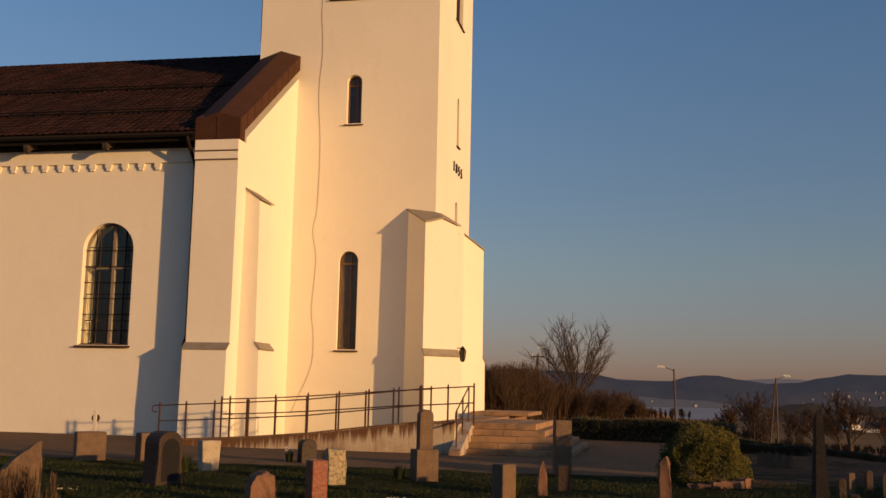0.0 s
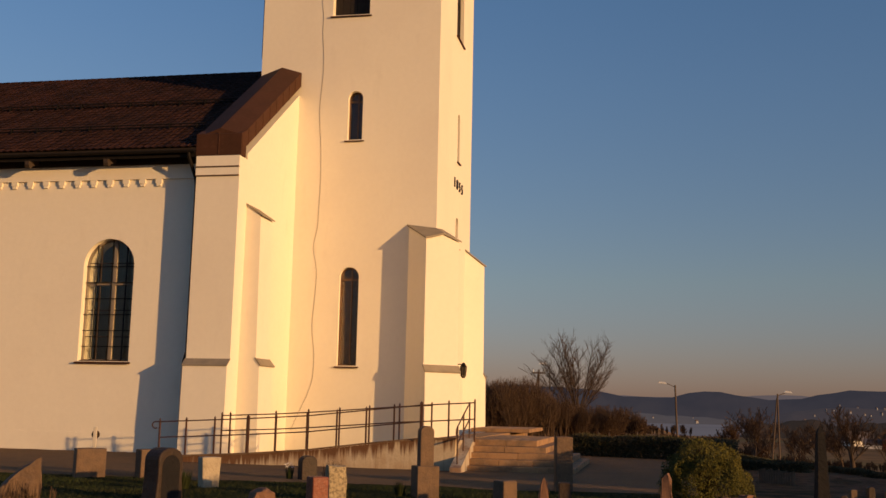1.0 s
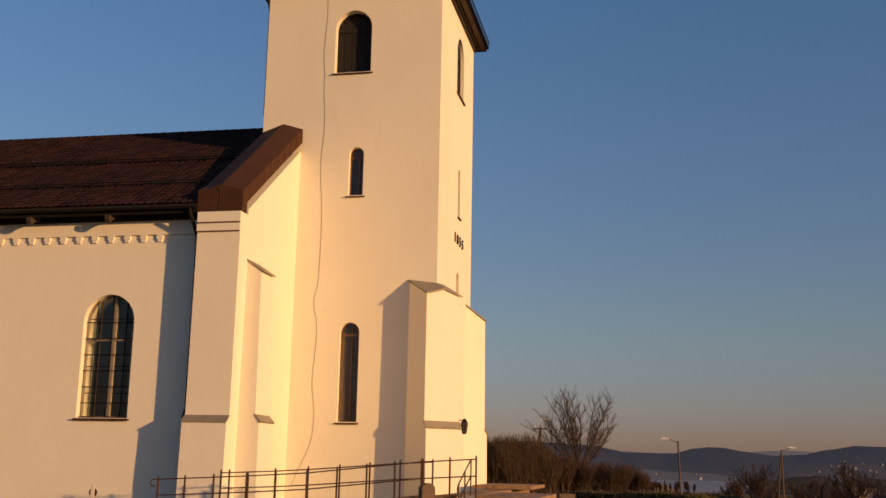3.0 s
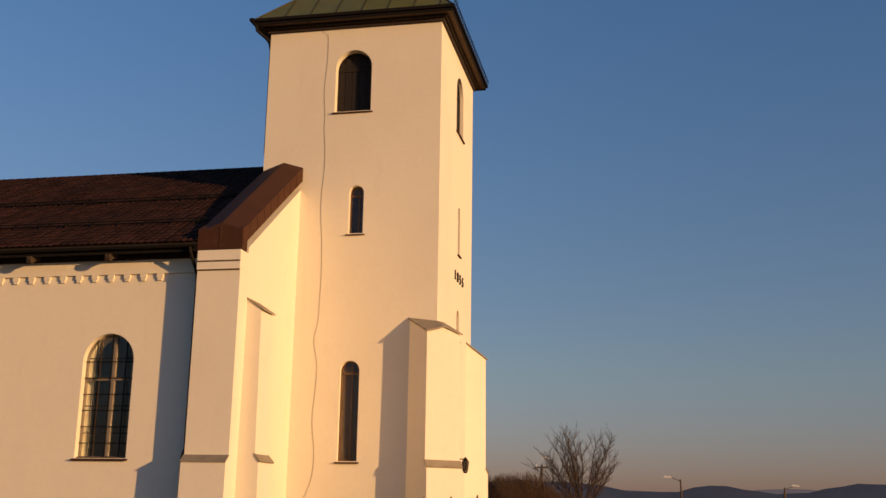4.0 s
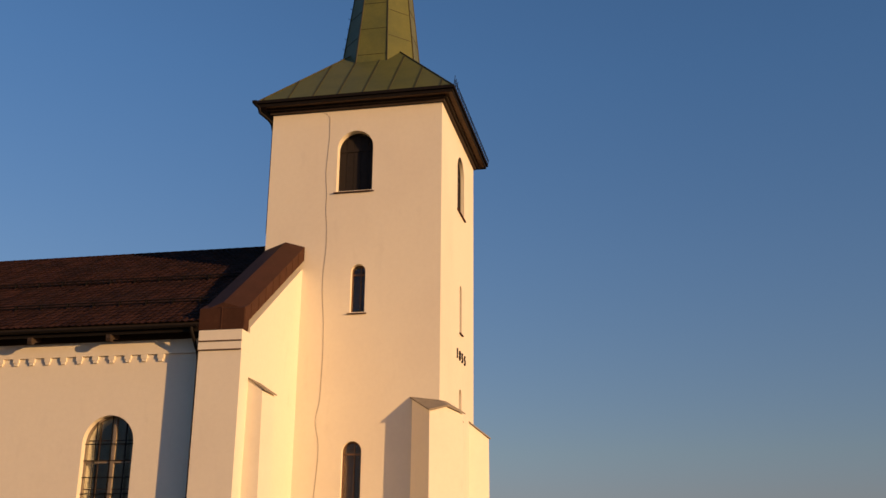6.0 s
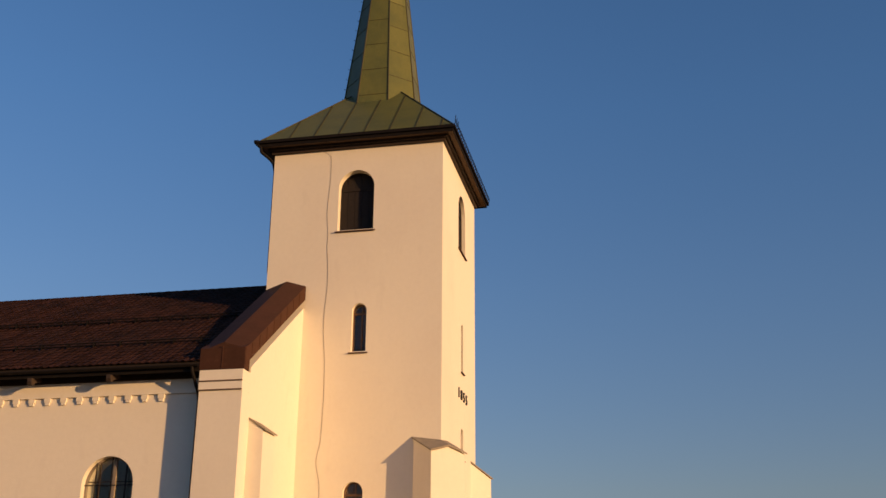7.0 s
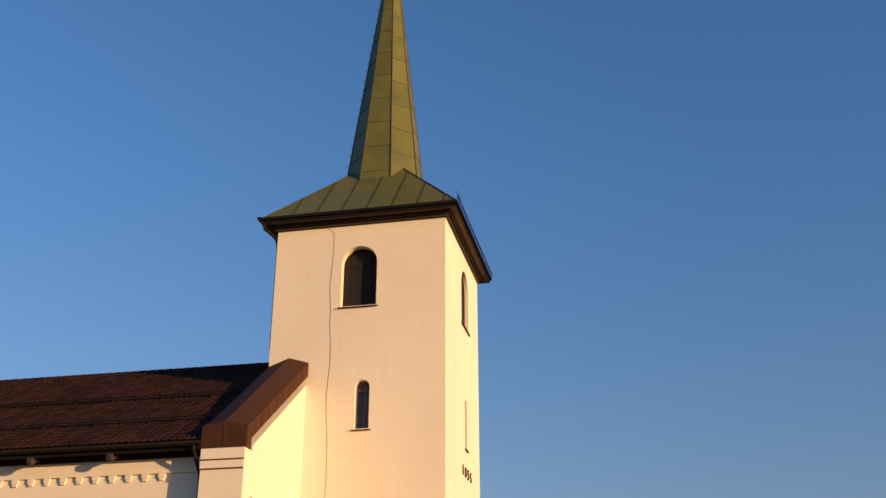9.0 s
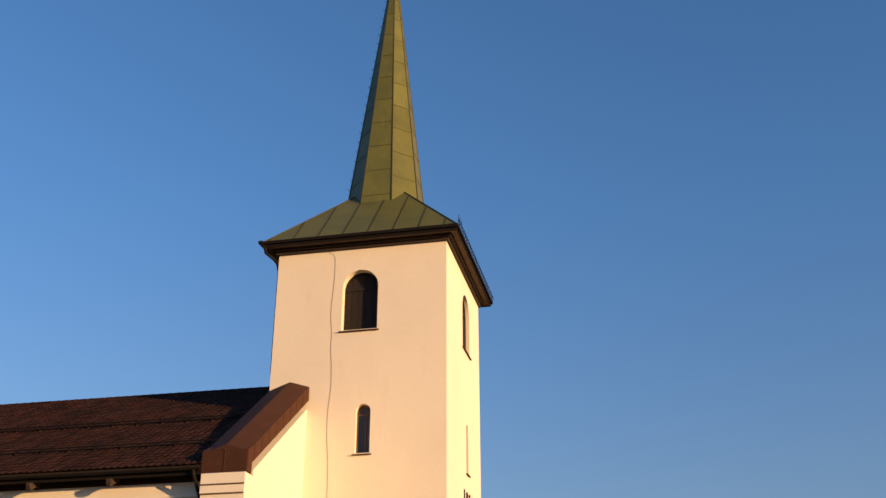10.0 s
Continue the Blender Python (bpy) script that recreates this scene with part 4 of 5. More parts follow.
part("cheek", loft([[(-4.98, 26.2, -0.2), (-4.70, 26.2, -0.2), (-4.70, 28.4, -0.2), (-4.98, 28.4, -0.2)],
                    [(-4.98, 26.2, 0.14), (-4.70, 26.2, 0.14), (-4.70, 28.4, 0.90), (-4.98, 28.4, 0.90)]]), CONCRETE, steps, "sloped concrete cheek of the steps")
hr = thing("handrail", "short sloping iron handrail beside the steps", "railing", "ramp railings")
hp = [(-4.84, 28.2, 0.83), (-4.84, 27.3, 0.52), (-4.84, 26.45, 0.22)]
for p in hp:
    part("post", rod(p, (p[0], p[1], p[2] + 0.95), 0.022), IRON, hr)
for a_, b_ in zip(hp, hp[1:]):
    for dz in (0.93, 0.5):
        part("rail", rod((a_[0], a_[1], a_[2] + dz), (b_[0], b_[1], b_[2] + dz), 0.019), IRON, hr)
part("scroll", tube([(-4.84, 26.45, 1.15), (-4.84, 26.30, 1.08), (-4.84, 26.25, 0.98), (-4.84, 26.33, 0.93)], 0.018), IRON, hr)


# ---------------------------------------------------------------- gravestones
def stone_mesh(w, d, h, top="flat", taper=0.0, rough=0.0, seed=0):
    """A standing stone, cut in rings; top: flat, round, point, slant."""
    rng = Vector((seed * 3.7, seed * 1.3, 0))
    def outline(n=8):
        pts = []
        if top == "round":
            r = w / 2
            pts = [(-w / 2 * (1 + taper), 0), (w / 2 * (1 + taper), 0), (w / 2, (h - r * 0.75) * 0.5), (w / 2, h - r * 0.75)]
            pts += [(r * math.cos(k), h - r * 0.75 + r * 0.75 * math.sin(k)) for k in (math.pi * i / 10 for i in range(1, 10))]
            pts += [(-w / 2, h - r * 0.75), (-w / 2, (h - r * 0.75) * 0.5)]
        elif top == "slant":
            pts = [(-w / 2, 0), (w / 2, 0), (w * 0.5, h * 0.5), (w * 0.46, h), (w * 0.2, h * 0.93), (-w * 0.25, h * 0.68), (-w * 0.5, h * 0.5)]
        elif top == "point":
            pts = [(-w / 2, 0), (w / 2, 0), (w * 0.46, h * 0.45), (w * 0.36, h * 0.85), (w * 0.08, h), (-w * 0.25, h * 0.9), (-w * 0.44, h * 0.5)]
        else:
            t = w / 2 * (1 - taper)
            pts = [(-w / 2, 0), (w / 2, 0), ((w / 2 + t) / 2, h * 0.5), (t, h), (0, h * 1.01), (-t, h), (-(w / 2 + t) / 2, h * 0.5)]
        return pts
    o = outline()
    bm = bmesh.new()
    rings = []
    for y, s in ((-d / 2, 0.96), (-d / 2 + 0.02, 1.0), (0, 1.0), (d / 2 - 0.02, 1.0), (d / 2, 0.96)):
        ring = []
        for x, z in o:
            p = Vector((x * s, y, z * (0.5 + s / 2) if z > 0 else -0.12))
            if rough:
                k = Vector((p.x * 5, p.y * 5, p.z * 5)) + rng
                p += rough * Vector((noise.noise(k), noise.noise(k + Vector((9, 0, 0))), noise.noise(k + Vector((0, 9, 0))))) * (1 if z > 0 else 0.3)
            ring.append(p)
        rings.append(ring)
    add_loft(bm, rings)
    if rough:
        bmesh.ops.triangulate(bm, faces=bm.faces)
        bmesh.ops.subdivide_edges(bm, edges=bm.edges, cuts=2, use_grid_fill=True)
        for v in bm.verts:
            k = v.co * 11 + rng
            v.co += rough * 0.5 * Vector((noise.noise(k), noise.noise(k + Vector((5, 0, 0))), noise.noise(k + Vector((0, 5, 0)))))
    return bm


def gravestone(x, y, w, d, h, mat, label, top="flat", taper=0.0, rough=0.0, turn=0.0, plinth=None, seed=0, panel=False):
    t = thing("gravestone", label, "gravestone", "gravestones", at=pose(x, y, land_height(x, y), 0, 0, turn))
    base = 0.0
    if plinth:
        pw, pd, ph = plinth
        part("plinth", box(-pw / 2, pw / 2, -pd / 2, pd / 2, -0.15, ph, 0.015), mat, t)
        base = ph
    s = part("stone", stone_mesh(w, d, h - base, top, taper, rough, seed), mat, t)
    s.matrix_basis = Matrix.Translation((0, 0, base))
    if not rough:
        md = s.modifiers.new("worn_edge", "BEVEL")
        md.width, md.segments, md.limit_method, md.angle_limit = 0.012, 2, "ANGLE", radians(40)
    if panel:
        part("inscription_panel", solid_y(arch(0, w * 0.72, h * 0.06, h * 0.86), -d / 2 - 0.005, -d / 2 + 0.012), ST_BLACK, t, "dark sunken arched panel")
    return t


gravestone(-8.85, 13.85, 0.56, 0.26, 0.80, ST_BROWN, "rough brown granite gravestone with slanting broken top", "slant", rough=0.05, turn=30, seed=1)
gravestone(-11.88, 21.1, 0.62, 0.36, 0.60, ST_BROWN, "low brown granite block gravestone", turn=40, seed=2)
gravestone(-10.74, 21.5, 0.44, 0.30, 0.60, ST_BROWN, "plain upright brown granite gravestone", turn=52, seed=3)
gravestone(-7.95, 16.5, 0.52, 0.36, 0.86, ST_DARK, "dark round-headed gravestone with recessed panel", "round", taper=0.18, turn=68, seed=4, panel=True)
gravestone(-8.36, 19.3, 0.32, 0.24, 0.56, ST_PALE, "pale limestone gravestone widening upwards", taper=-0.22, turn=46, seed=5)
gravestone(-5.35, 14.2, 0.42, 0.22, 0.44, ST_PINK, "small rough-hewn pink gravestone with uneven top", "point", rough=0.06, turn=38, seed=6)
gravestone(-7.35, 22.2, 0.36, 0.24, 0.53, ST_DARK, "small dark gravestone with sloping shoulders", "round", turn=42, seed=7)
gravestone(-4.87, 15.2, 0.26, 0.24, 0.58, ST_RED, "polished red granite block gravestone", turn=44, seed=8)
gravestone(-5.35, 17.7, 0.30, 0.22, 0.60, ST_SPECK, "rough speckled grey gravestone with jagged top", rough=0.045, turn=38, seed=9)
gravestone(-4.05, 18.95, 0.27, 0.17, 1.27, ST_BROWN, "tall rounded brown stone on a block plinth", "round", turn=34, plinth=(0.42, 0.34, 0.56), seed=10)
gravestone(-2.12, 15.5, 0.27, 0.24, 0.58, ST_BROWN, "square brown granite pillar gravestone", turn=50, seed=11)
gravestone(-1.74, 17.3, 0.16, 0.16, 0.56, ST_PINK, "slim rough pink gravestone", "point", rough=0.03, turn=10, seed=12)
gravestone(-1.48, 18.2, 0.20, 0.14, 0.42, ST_DARK, "small dark stone behind a pink one", turn=10, seed=13)
gravestone(-1.79, 21.7, 0.36, 0.20, 1.08, ST_BROWN, "tall plain brown granite slab", turn=22, taper=0.05, seed=14)
gravestone(0.19, 16.8, 0.18, 0.16, 0.69, ST_PINK, "slim weathered stone with narrow head", "point", rough=0.035, turn=0, seed=15)

ob = thing("obelisk", "tall tapering black granite obelisk grave marker", "gravestone", "gravestones", at=pose(2.41, 16.5, 0, 0, 0, 12))
part("plinth", box(-0.115, 0.115, -0.115, 0.115, -0.1, 0.2, 0.01), ST_BLACK, ob)
part("shaft", loft([[(sx * r, sy * r, z) for sx, sy in ((-1, -1), (1, -1), (1, 1), (-1, 1))] for r, z in ((0.098, 0.2), (0.05, 1.36), (0.008, 1.46))]), ST_BLACK, ob)

rng = random.Random(12)
for i, (x, y, h, w) in enumerate([(3.05, 18.6, 0.36, 0.16), (3.3, 19.2, 0.44, 0.14), (3.62, 19.4, 0.50, 0.15), (3.0, 17.2, 0.28, 0.17), (3.75, 18.6, 0.46, 0.16), (4.1, 20.0, 0.42, 0.18), (4.0, 18.9, 0.40, 0.16)]):
    gravestone(x, y, w * 0.8, 0.12, h - 0.06, [ST_DARK, ST_BROWN, ST_DARK][i % 3], "small upright gravestone in the lower row", ["round", "flat"][i % 2], turn=rng.uniform(-12, 25), seed=20 + i)

# a stretch of low picket fence on the slope
fence = thing("picket_fence", "short weathered picket fence on the slope below the graves", "fence")
FENCE_WOOD = material("weathered_fence_wood", (0.16, 0.10, 0.065), 0.85, 0, [((0.09, 0.06, 0.04), 6.0, 0.4, 0.7, 0.6)], (20.0, 0.2))
fx0, fy0, fx1, fy1 = 2.5, 26.8, 3.2, 26.1
for i in range(15):
    u = i / 14
    x, y = fx0 + (fx1 - fx0) * u, fy0 + (fy1 - fy0) * u
    g = land_height(x, y)
    part("picket", box(x - 0.022, x + 0.022, y - 0.012, y + 0.012, g - 0.05, g + 0.31 + 0.02 * (i % 3), 0.004), FENCE_WOOD, fence)
for dz in (0.08, 0.24):
    part("fence_rail", rod((fx0, fy0 + 0.03, land_height(fx0, fy0) + dz), (fx1, fy1 + 0.03, land_height(fx1, fy1) + dz), 0.02, sides=4), FENCE_WOOD, fence)

# white grave marker near the wall
mk = thing("grave_marker", "white wooden post with a small round dark plaque", "grave marker", at=pose(-13.25, 23.7, 0, 0, 0, 10))
part("post", box(-0.04, 0.04, -0.03, 0.03, -0.1, 0.98, 0.008), WHITE_WOOD, mk)
part("plaque", solid_y([(0.10 * math.cos(k), 0.80 + 0.10 * math.sin(k)) for k in (math.pi * i / 8 for i in range(16))], 0.032, 0.05), ST_DARK, mk, "round dark plaque behind the post")


# ---------------------------------------------------------------- plants
def leaf_cloud(name, mat, parent, count, shape, size, seed, label=""):
    """Many small leaves; shape(rng) gives a place."""
    rng = random.Random(seed)
    verts, faces = [], []
    for i in range(count):
        c = Vector(shape(rng))
        u = Vector((rng.gauss(0, 1), rng.gauss(0, 1), rng.gauss(0, 1))).normalized()
        v = u.orthogonal().normalized()
        s = size * rng.uniform(0.5, 1.3)
        k = len(verts)
        verts += [c - u * s, c + v * s * 0.42, c + u * s, c - v * s * 0.42]
        faces.append((k, k + 1, k + 2, k + 3))
    return mesh_part(name, verts, faces, mat, parent, label)


def bare_wood(seed, height, spread=0.55, levels=5, trunk_r=0.16, fork=3, lean=0.0, low=0.25, least=0.008):
    """A leafless tree: trunk and limbs, and the twigs, as two lists of verts and faces."""
    rng = random.Random(seed)
    out = {True: ([], []), False: ([], [])}

    def limb(p, q, r0, r1, thick):
        vs, fs = out[thick]
        w = (q - p).normalized()
        s = w.orthogonal().normalized()
        t = w.cross(s)
        n = 6 if r0 > 0.05 else 3
        k = len(vs)
        for c, r in ((p, r0), (q, r1)):
            vs.extend(c + (s * math.cos(a) + t * math.sin(a)) * r for a in (2 * math.pi * j / n for j in range(n)))
        fs.extend((k + j, k + (j + 1) % n, k + n + (j + 1) % n, k + n + j) for j in range(n))

    def grow(p, way, length, r, level):
        steps_ = 3
        pts = p
        for j in range(steps_):
            way = (way + Vector((rng.gauss(0, 0.09), rng.gauss(0, 0.09), rng.gauss(0.05, 0.06)))).normalized()
            q = pts + way * length / steps_
            ra, rb = r * (1 - 0.45 * j / steps_), r * (1 - 0.45 * (j + 1) / steps_)
            limb(pts, q, max(least, ra), max(least, rb), level <= 1)
            pts = q
            if level < levels and (level > 0 or j >= 1):
                for _ in range(rng.choice((1, 1, 2)) if level else fork):
                    ang = rng.uniform(0, 2 * math.pi)
                    side = Vector((math.cos(ang), math.sin(ang), 0))
                    nw_ = (way * 0.75 + side * spread * rng.uniform(0.6, 1.3) + Vector((0, 0, 0.18))).normalized()
                    grow(pts, nw_, length * rng.uniform(0.5, 0.72), rb * rng.uniform(0.5, 0.68), level + 1)
        if level < levels:
            grow(pts, way, length * 0.6, r * 0.5, level + 1)

    grow(Vector((0, 0, -0.3)), Vector((lean, 0, 1)).normalized(), height * (low + 0.12), trunk_r, 0)
    top = max((v.z for k in out for v in out[k][0]), default=1)
    s = height / top
    for k in out:
        for v in out[k][0]:
            v.z = v.z * s if v.z > 0 else v.z
    return out


def bare_tree(x, y, height, seed, label, name="tree", group="", wide=1.0, **kw):
    t = thing(name, label, "tree", group, at=pose(x, y, land_height(x, y)))
    wood = bare_wood(seed, height, **kw)
    for k in wood:
        for v in wood[k][0]:
            v.x, v.y = v.x * wide, v.y * wide
    mesh_part("trunk", *wood[True], BARK, t, smooth=True)
    mesh_part("crown", *wood[False], TWIG, t)
    return t


def at_px(px, dist):
    x, y = at_view(px, dist)
    return x, y


def thicket(px, dist, width, height, seed, label, stems=26):
    """A clump of leafless shrubs."""
    x, y = at_px(px, dist)
    t = thing("thicket", label, "shrub", "leafless thickets", at=pose(x, y, land_height(x, y)))
    rng = random.Random(seed)
    verts, faces = [], []
    for i in range(stems):
        wood = bare_wood(seed * 100 + i, height * rng.uniform(0.55, 1.0), spread=0.5, levels=3, trunk_r=0.045, fork=2, low=0.3, least=0.007 if dist < 100 else 0.012)
        sx, sy = rng.uniform(-width / 2, width / 2), rng.uniform(-2.0, 2.0)
        for k in (True, False):
            o = len(verts)
            verts += [(v.x + sx, v.y + sy, v.z) for v in wood[k][0]]
            faces += [tuple(i_ + o for i_ in f) for f in wood[k][1]]
    mesh_part("brushwood", verts, faces, TWIG, t)
    return t


def fan_tree(x, y, height, half, seed, label):
    """A leafless tree whose long limbs fan out from a short trunk into a round crown."""
    t = thing("tree", label, "tree", at=pose(x, y, land_height(x, y)))
    rng = random.Random(seed)
    rings = {"trunk": [], "limb": [], "twig": []}

    def line(kind, p, way, length, r0, r1, n, lift, wander):
        pts = [(p, r0)]
        for j in range(n):
            way = (way + Vector((rng.gauss(0, wander), rng.gauss(0, wander), lift + rng.gauss(0, wander * 0.6)))).normalized()
            p = p + way * length / n
            pts.append((p, r0 + (r1 - r0) * (j + 1) / n))
        rings[kind].append(pts)
        return pts

    fork = height * 0.20
    line("trunk", Vector((0, 0, -0.4)), Vector((0.02, 0, 1)), fork + 0.4, 0.14, 0.11, 4, 0, 0.02)
    for i in range(21):
        turn = 2.4 * i + rng.uniform(-0.3, 0.3)
        out = (i / 20) ** 0.5
        tip = Vector((math.cos(turn) * half * out, math.sin(turn) * half * out, height * (0.90 - 0.42 * out ** 2.0) * rng.uniform(0.92, 1.06)))
        start = Vector((0.02, 0, fork * rng.uniform(0.6, 1.1)))
        d = tip - start
        limb = line("limb", start, (d.normalized() + Vector((-0.10 * math.cos(turn) * out, -0.10 * math.sin(turn) * out, 0.06))).normalized(), d.length * 1.02, 0.055 if i < 12 else 0.042, 0.014, 9, -0.012, 0.06)
        for p, r in limb[4:]:
            for _ in range(3):
                a_ = rng.uniform(0, 6.283)
                way = (d.normalized() * 0.8 + Vector((math.cos(a_), math.sin(a_), 0)) * rng.uniform(0.4, 0.8) + Vector((0, 0, 0.15))).normalized()
                twig = line("twig", p, way, rng.uniform(0.5, 1.15), max(0.013, r * 0.5), 0.008, 4, 0.03, 0.10)
                for q, _r in twig[1:]:
                    for _k in range(2):
                        b_ = rng.uniform(0, 6.283)
                        fine = (way * 0.8 + Vector((math.cos(b_), math.sin(b_), 0)) * 0.55 + Vector((0, 0, 0.15))).normalized()
                        line("twig", q, fine, rng.uniform(0.25, 0.6), 0.008, 0.005, 2, 0.03, 0.08)
    def skin(name, lines, mat, sides, smooth):
        verts, faces = [], []
        for pts in lines:
            k = len(verts)
            for j, (p, r) in enumerate(pts):
                w = (pts[min(j + 1, len(pts) - 1)][0] - pts[max(j - 1, 0)][0]).normalized()
                u = w.orthogonal().normalized()
                v = w.cross(u)
                verts += [p + (u * math.cos(c) + v * math.sin(c)) * r for c in (2 * math.pi * m / sides for m in range(sides))]
            for j in range(len(pts) - 1):
                faces += [(k + j * sides + m, k + j * sides + (m + 1) % sides, k + (j + 1) * sides + (m + 1) % sides, k + (j + 1) * sides + m) for m in range(sides)]
        mesh_part(name, verts, faces, mat, t, smooth=smooth)

    skin("trunk", rings["trunk"], BARK, 8, True)
    for pts in rings["limb"]:
        skin("limb", [pts], BARK, 5, True)
    skin("crown", rings["twig"], TWIG, 3, False)
    return t


x, y = at_px(1017, 75)
fan_tree(x, y, 7.1, 3.35, 6, "tall leafless tree with limbs fanning into a round crown")
for i, (px, d, w, h) in enumerate([(868, 62, 3.0, 3.7), (895, 64, 3.0, 3.9), (925, 66, 3.5, 3.6), (955, 70, 3.5, 3.2), (985, 72, 4.0, 2.6), (1040, 74, 4.5, 2.6), (1085, 78, 4.0, 2.1)]):
    thicket(px, d, w, h, 40 + i, "dense brown leafless shrubs behind the churchyard", 75)
for i, (px, d, h) in enumerate([(1325, 105, 6.2), (1288, 118, 4.8), (1395, 120, 5.4), (1440, 125, 6.0), (1500, 58, 3.6), (1480, 130, 5.5), (1555, 125, 5.5), (1345, 125, 5.0)]):
    x, y = at_px(px, d)
    bare_tree(x, y, h, 60 + i, "small leafless tree on the slope below the churchyard", group="small bare trees", wide=1.6, spread=0.7, levels=4, trunk_r=0.10, fork=3, low=0.2, least=0.013 if d > 80 else 0.007)
for i, (px, d, w, h) in enumerate([(1270, 130, 9, 2.2), (1350, 140, 9, 2.0), (1430, 145, 9, 1.4), (1510, 150, 9, 1.2), (1580, 140, 9, 1.2), (1150, 120, 8, 1.2), (1215, 125, 7, 1.3)]):
    thicket(px, d, w, h, 80 + i, "low brown scrub along the field", 60)

# round green bush in a ring of stones
bush = thing("bush", "round yellow-green spring bush ringed with stones", "bush", at=pose(0.95, 20.6, 0))
def bush_place(r):
    while True:
        p = Vector((r.uniform(-1, 1), r.uniform(-1, 1), r.uniform(0, 1)))
        l = p.length
        if l < 1e-3:
            continue
        p = p / l * (0.72 + 0.28 * r.random() ** 0.5)
        b = 1 + 0.16 * noise.noise(p * 2.6) + 0.10 * noise.noise(p * 6)
        return (p.x * 0.86 * b, p.y * 0.86 * b, 0.08 + p.z * 1.02 * b)
leaf_cloud("foliage", LEAF, bush, 34000, bush_place, 0.021, 3)
verts, faces = [], []
rng = random.Random(8)
for i in range(30):
    w_ = bare_wood(700 + i, rng.uniform(0.6, 1.0), spread=0.6, levels=2, trunk_r=0.012, fork=3, low=0.3)
    for k in (True, False):
        o = len(verts)
        verts += [(v.x + 0, v.y, v.z) for v in w_[k][0]]
        faces += [tuple(j + o for j in f) for f in w_[k][1]]
mesh_part("stems", verts, faces, TWIG, bush)
for i in range(6):
    k = -1.80 + 0.19 * i
    w = -0.01 + 0.022 * i + 0.03 * random.Random(i).random()
    s = thing("kerb_stone", "rough pinkish stone edging the bush", "stone", "stones round the bush", at=pose(0.95 + 1.02 * math.cos(k), 20.6 + 0.98 * math.sin(k), 0.0, 0, 0, 90 + math.degrees(k) + 9 * (i % 3 - 1)))
    part("stone", stone_mesh(0.20 + 0.03 * (i % 2), 0.18, w + 0.06, rough=0.03, seed=i), ST_PINK, s)

# clipped hedge along the churchyard edge
def hedge(x0, y0, x1, y1, h, w, seed, leaf=0.05, dense=3200, label="low dark clipped hedge at the churchyard edge"):
    t = thing("hedge", label, "hedge")
    n = max(1, int(math.hypot(x1 - x0, y1 - y0)))
    d = Vector((x1 - x0, y1 - y0, 0)).normalized()
    s = Vector((-d.y, d.x, 0))
    L = math.hypot(x1 - x0, y1 - y0)
    def place(r):
        u, a_, b_ = r.uniform(0, L), r.uniform(-1, 1), r.random()
        p = Vector((x0, y0, 0)) + d * u + s * a_ * w / 2
        p.z = land_height(p.x, p.y) + h * (b_ ** 0.85) * (1 + 0.12 * noise.noise(Vector((u, a_, 0)))) 
        return p
    leaf_cloud("foliage", HEDGE_LEAF, t, int(dense * L), place, leaf, seed)


hedge(-2.9, 39.0, 2.7, 36.9, 0.78, 0.9, 5)
hedge(3.2, 45.0, 6.4, 31.5, 0.18, 0.3, 11, 0.035, 1400, "straggling dark hedge along the slope below the graves")
hedge(2.5, 33.5, 4.2, 31.2, 0.30, 0.3, 12, 0.035, 2200, "short dark row of shrubs on the slope")


# out of view: two hedges added to throw low-sun shade on path and graves
hedge(14.2, 16.6, 13.0, 36.0, 2.6, 1.4, 7, 0.12, 1700, "unseen tall hedge added in the west to shade the ground")
hedge(14.6, 6.0, 14.2, 16.4, 1.5, 1.3, 8, 0.12, 1500, "lower stretch of the unseen hedge added in the west for shade")


def tuft(x, y, w, h, mat, label, seed, count=260, petals=0):
    t = thing("plant", label, "plant", "grave plants", at=pose(x, y, land_height(x, y)))
    rng = random.Random(seed)
    verts, faces = [], []
    for i in range(count):
        a_, r = rng.uniform(0, 6.283), w / 2 * rng.random() ** 0.5
        b = Vector((r * 0.6 * math.cos(a_), r * 0.6 * math.sin(a_), 0))
        tip = Vector((r * 1.2 * math.cos(a_), r * 1.2 * math.sin(a_), h * rng.uniform(0.5, 1)))
        s = Vector((-math.sin(a_), math.cos(a_), 0)) * 0.012
        k = len(verts)
        verts += [b - s, b + s, tip]
        faces.append((k, k + 1, k + 2))
    mesh_part("foliage", verts, faces, mat, t)
    if petals:
        leaf_cloud("flowers", PETAL, t, petals, lambda r: (r.uniform(-w / 2, w / 2), r.uniform(-w / 2, w / 2), h * r.uniform(0.75, 1.1)), 0.016, seed)


tuft(-8.55, 18.6, 0.34, 0.36, BLADE, "dark green plant between gravestones", 1)
tuft(-2.25, 17.2, 0.5, 0.36, BLADE, "leafy grave plant beside a pink stone", 2, 320)
tuft(-5.5, 18.0, 0.4, 0.72, TWIG, "dry seed heads behind a speckled stone", 3, 200)
tuft(-3.35, 13.9, 0.3, 0.14, BLADE, "low white flowering plant in the grass", 4, 200, 260)
shrub = thing("shrub", "dry brown leafless shrub before a rough stone", "shrub", at=pose(-8.30, 13.25, land_height(-8.30, 13.25)))
rng = random.Random(31)
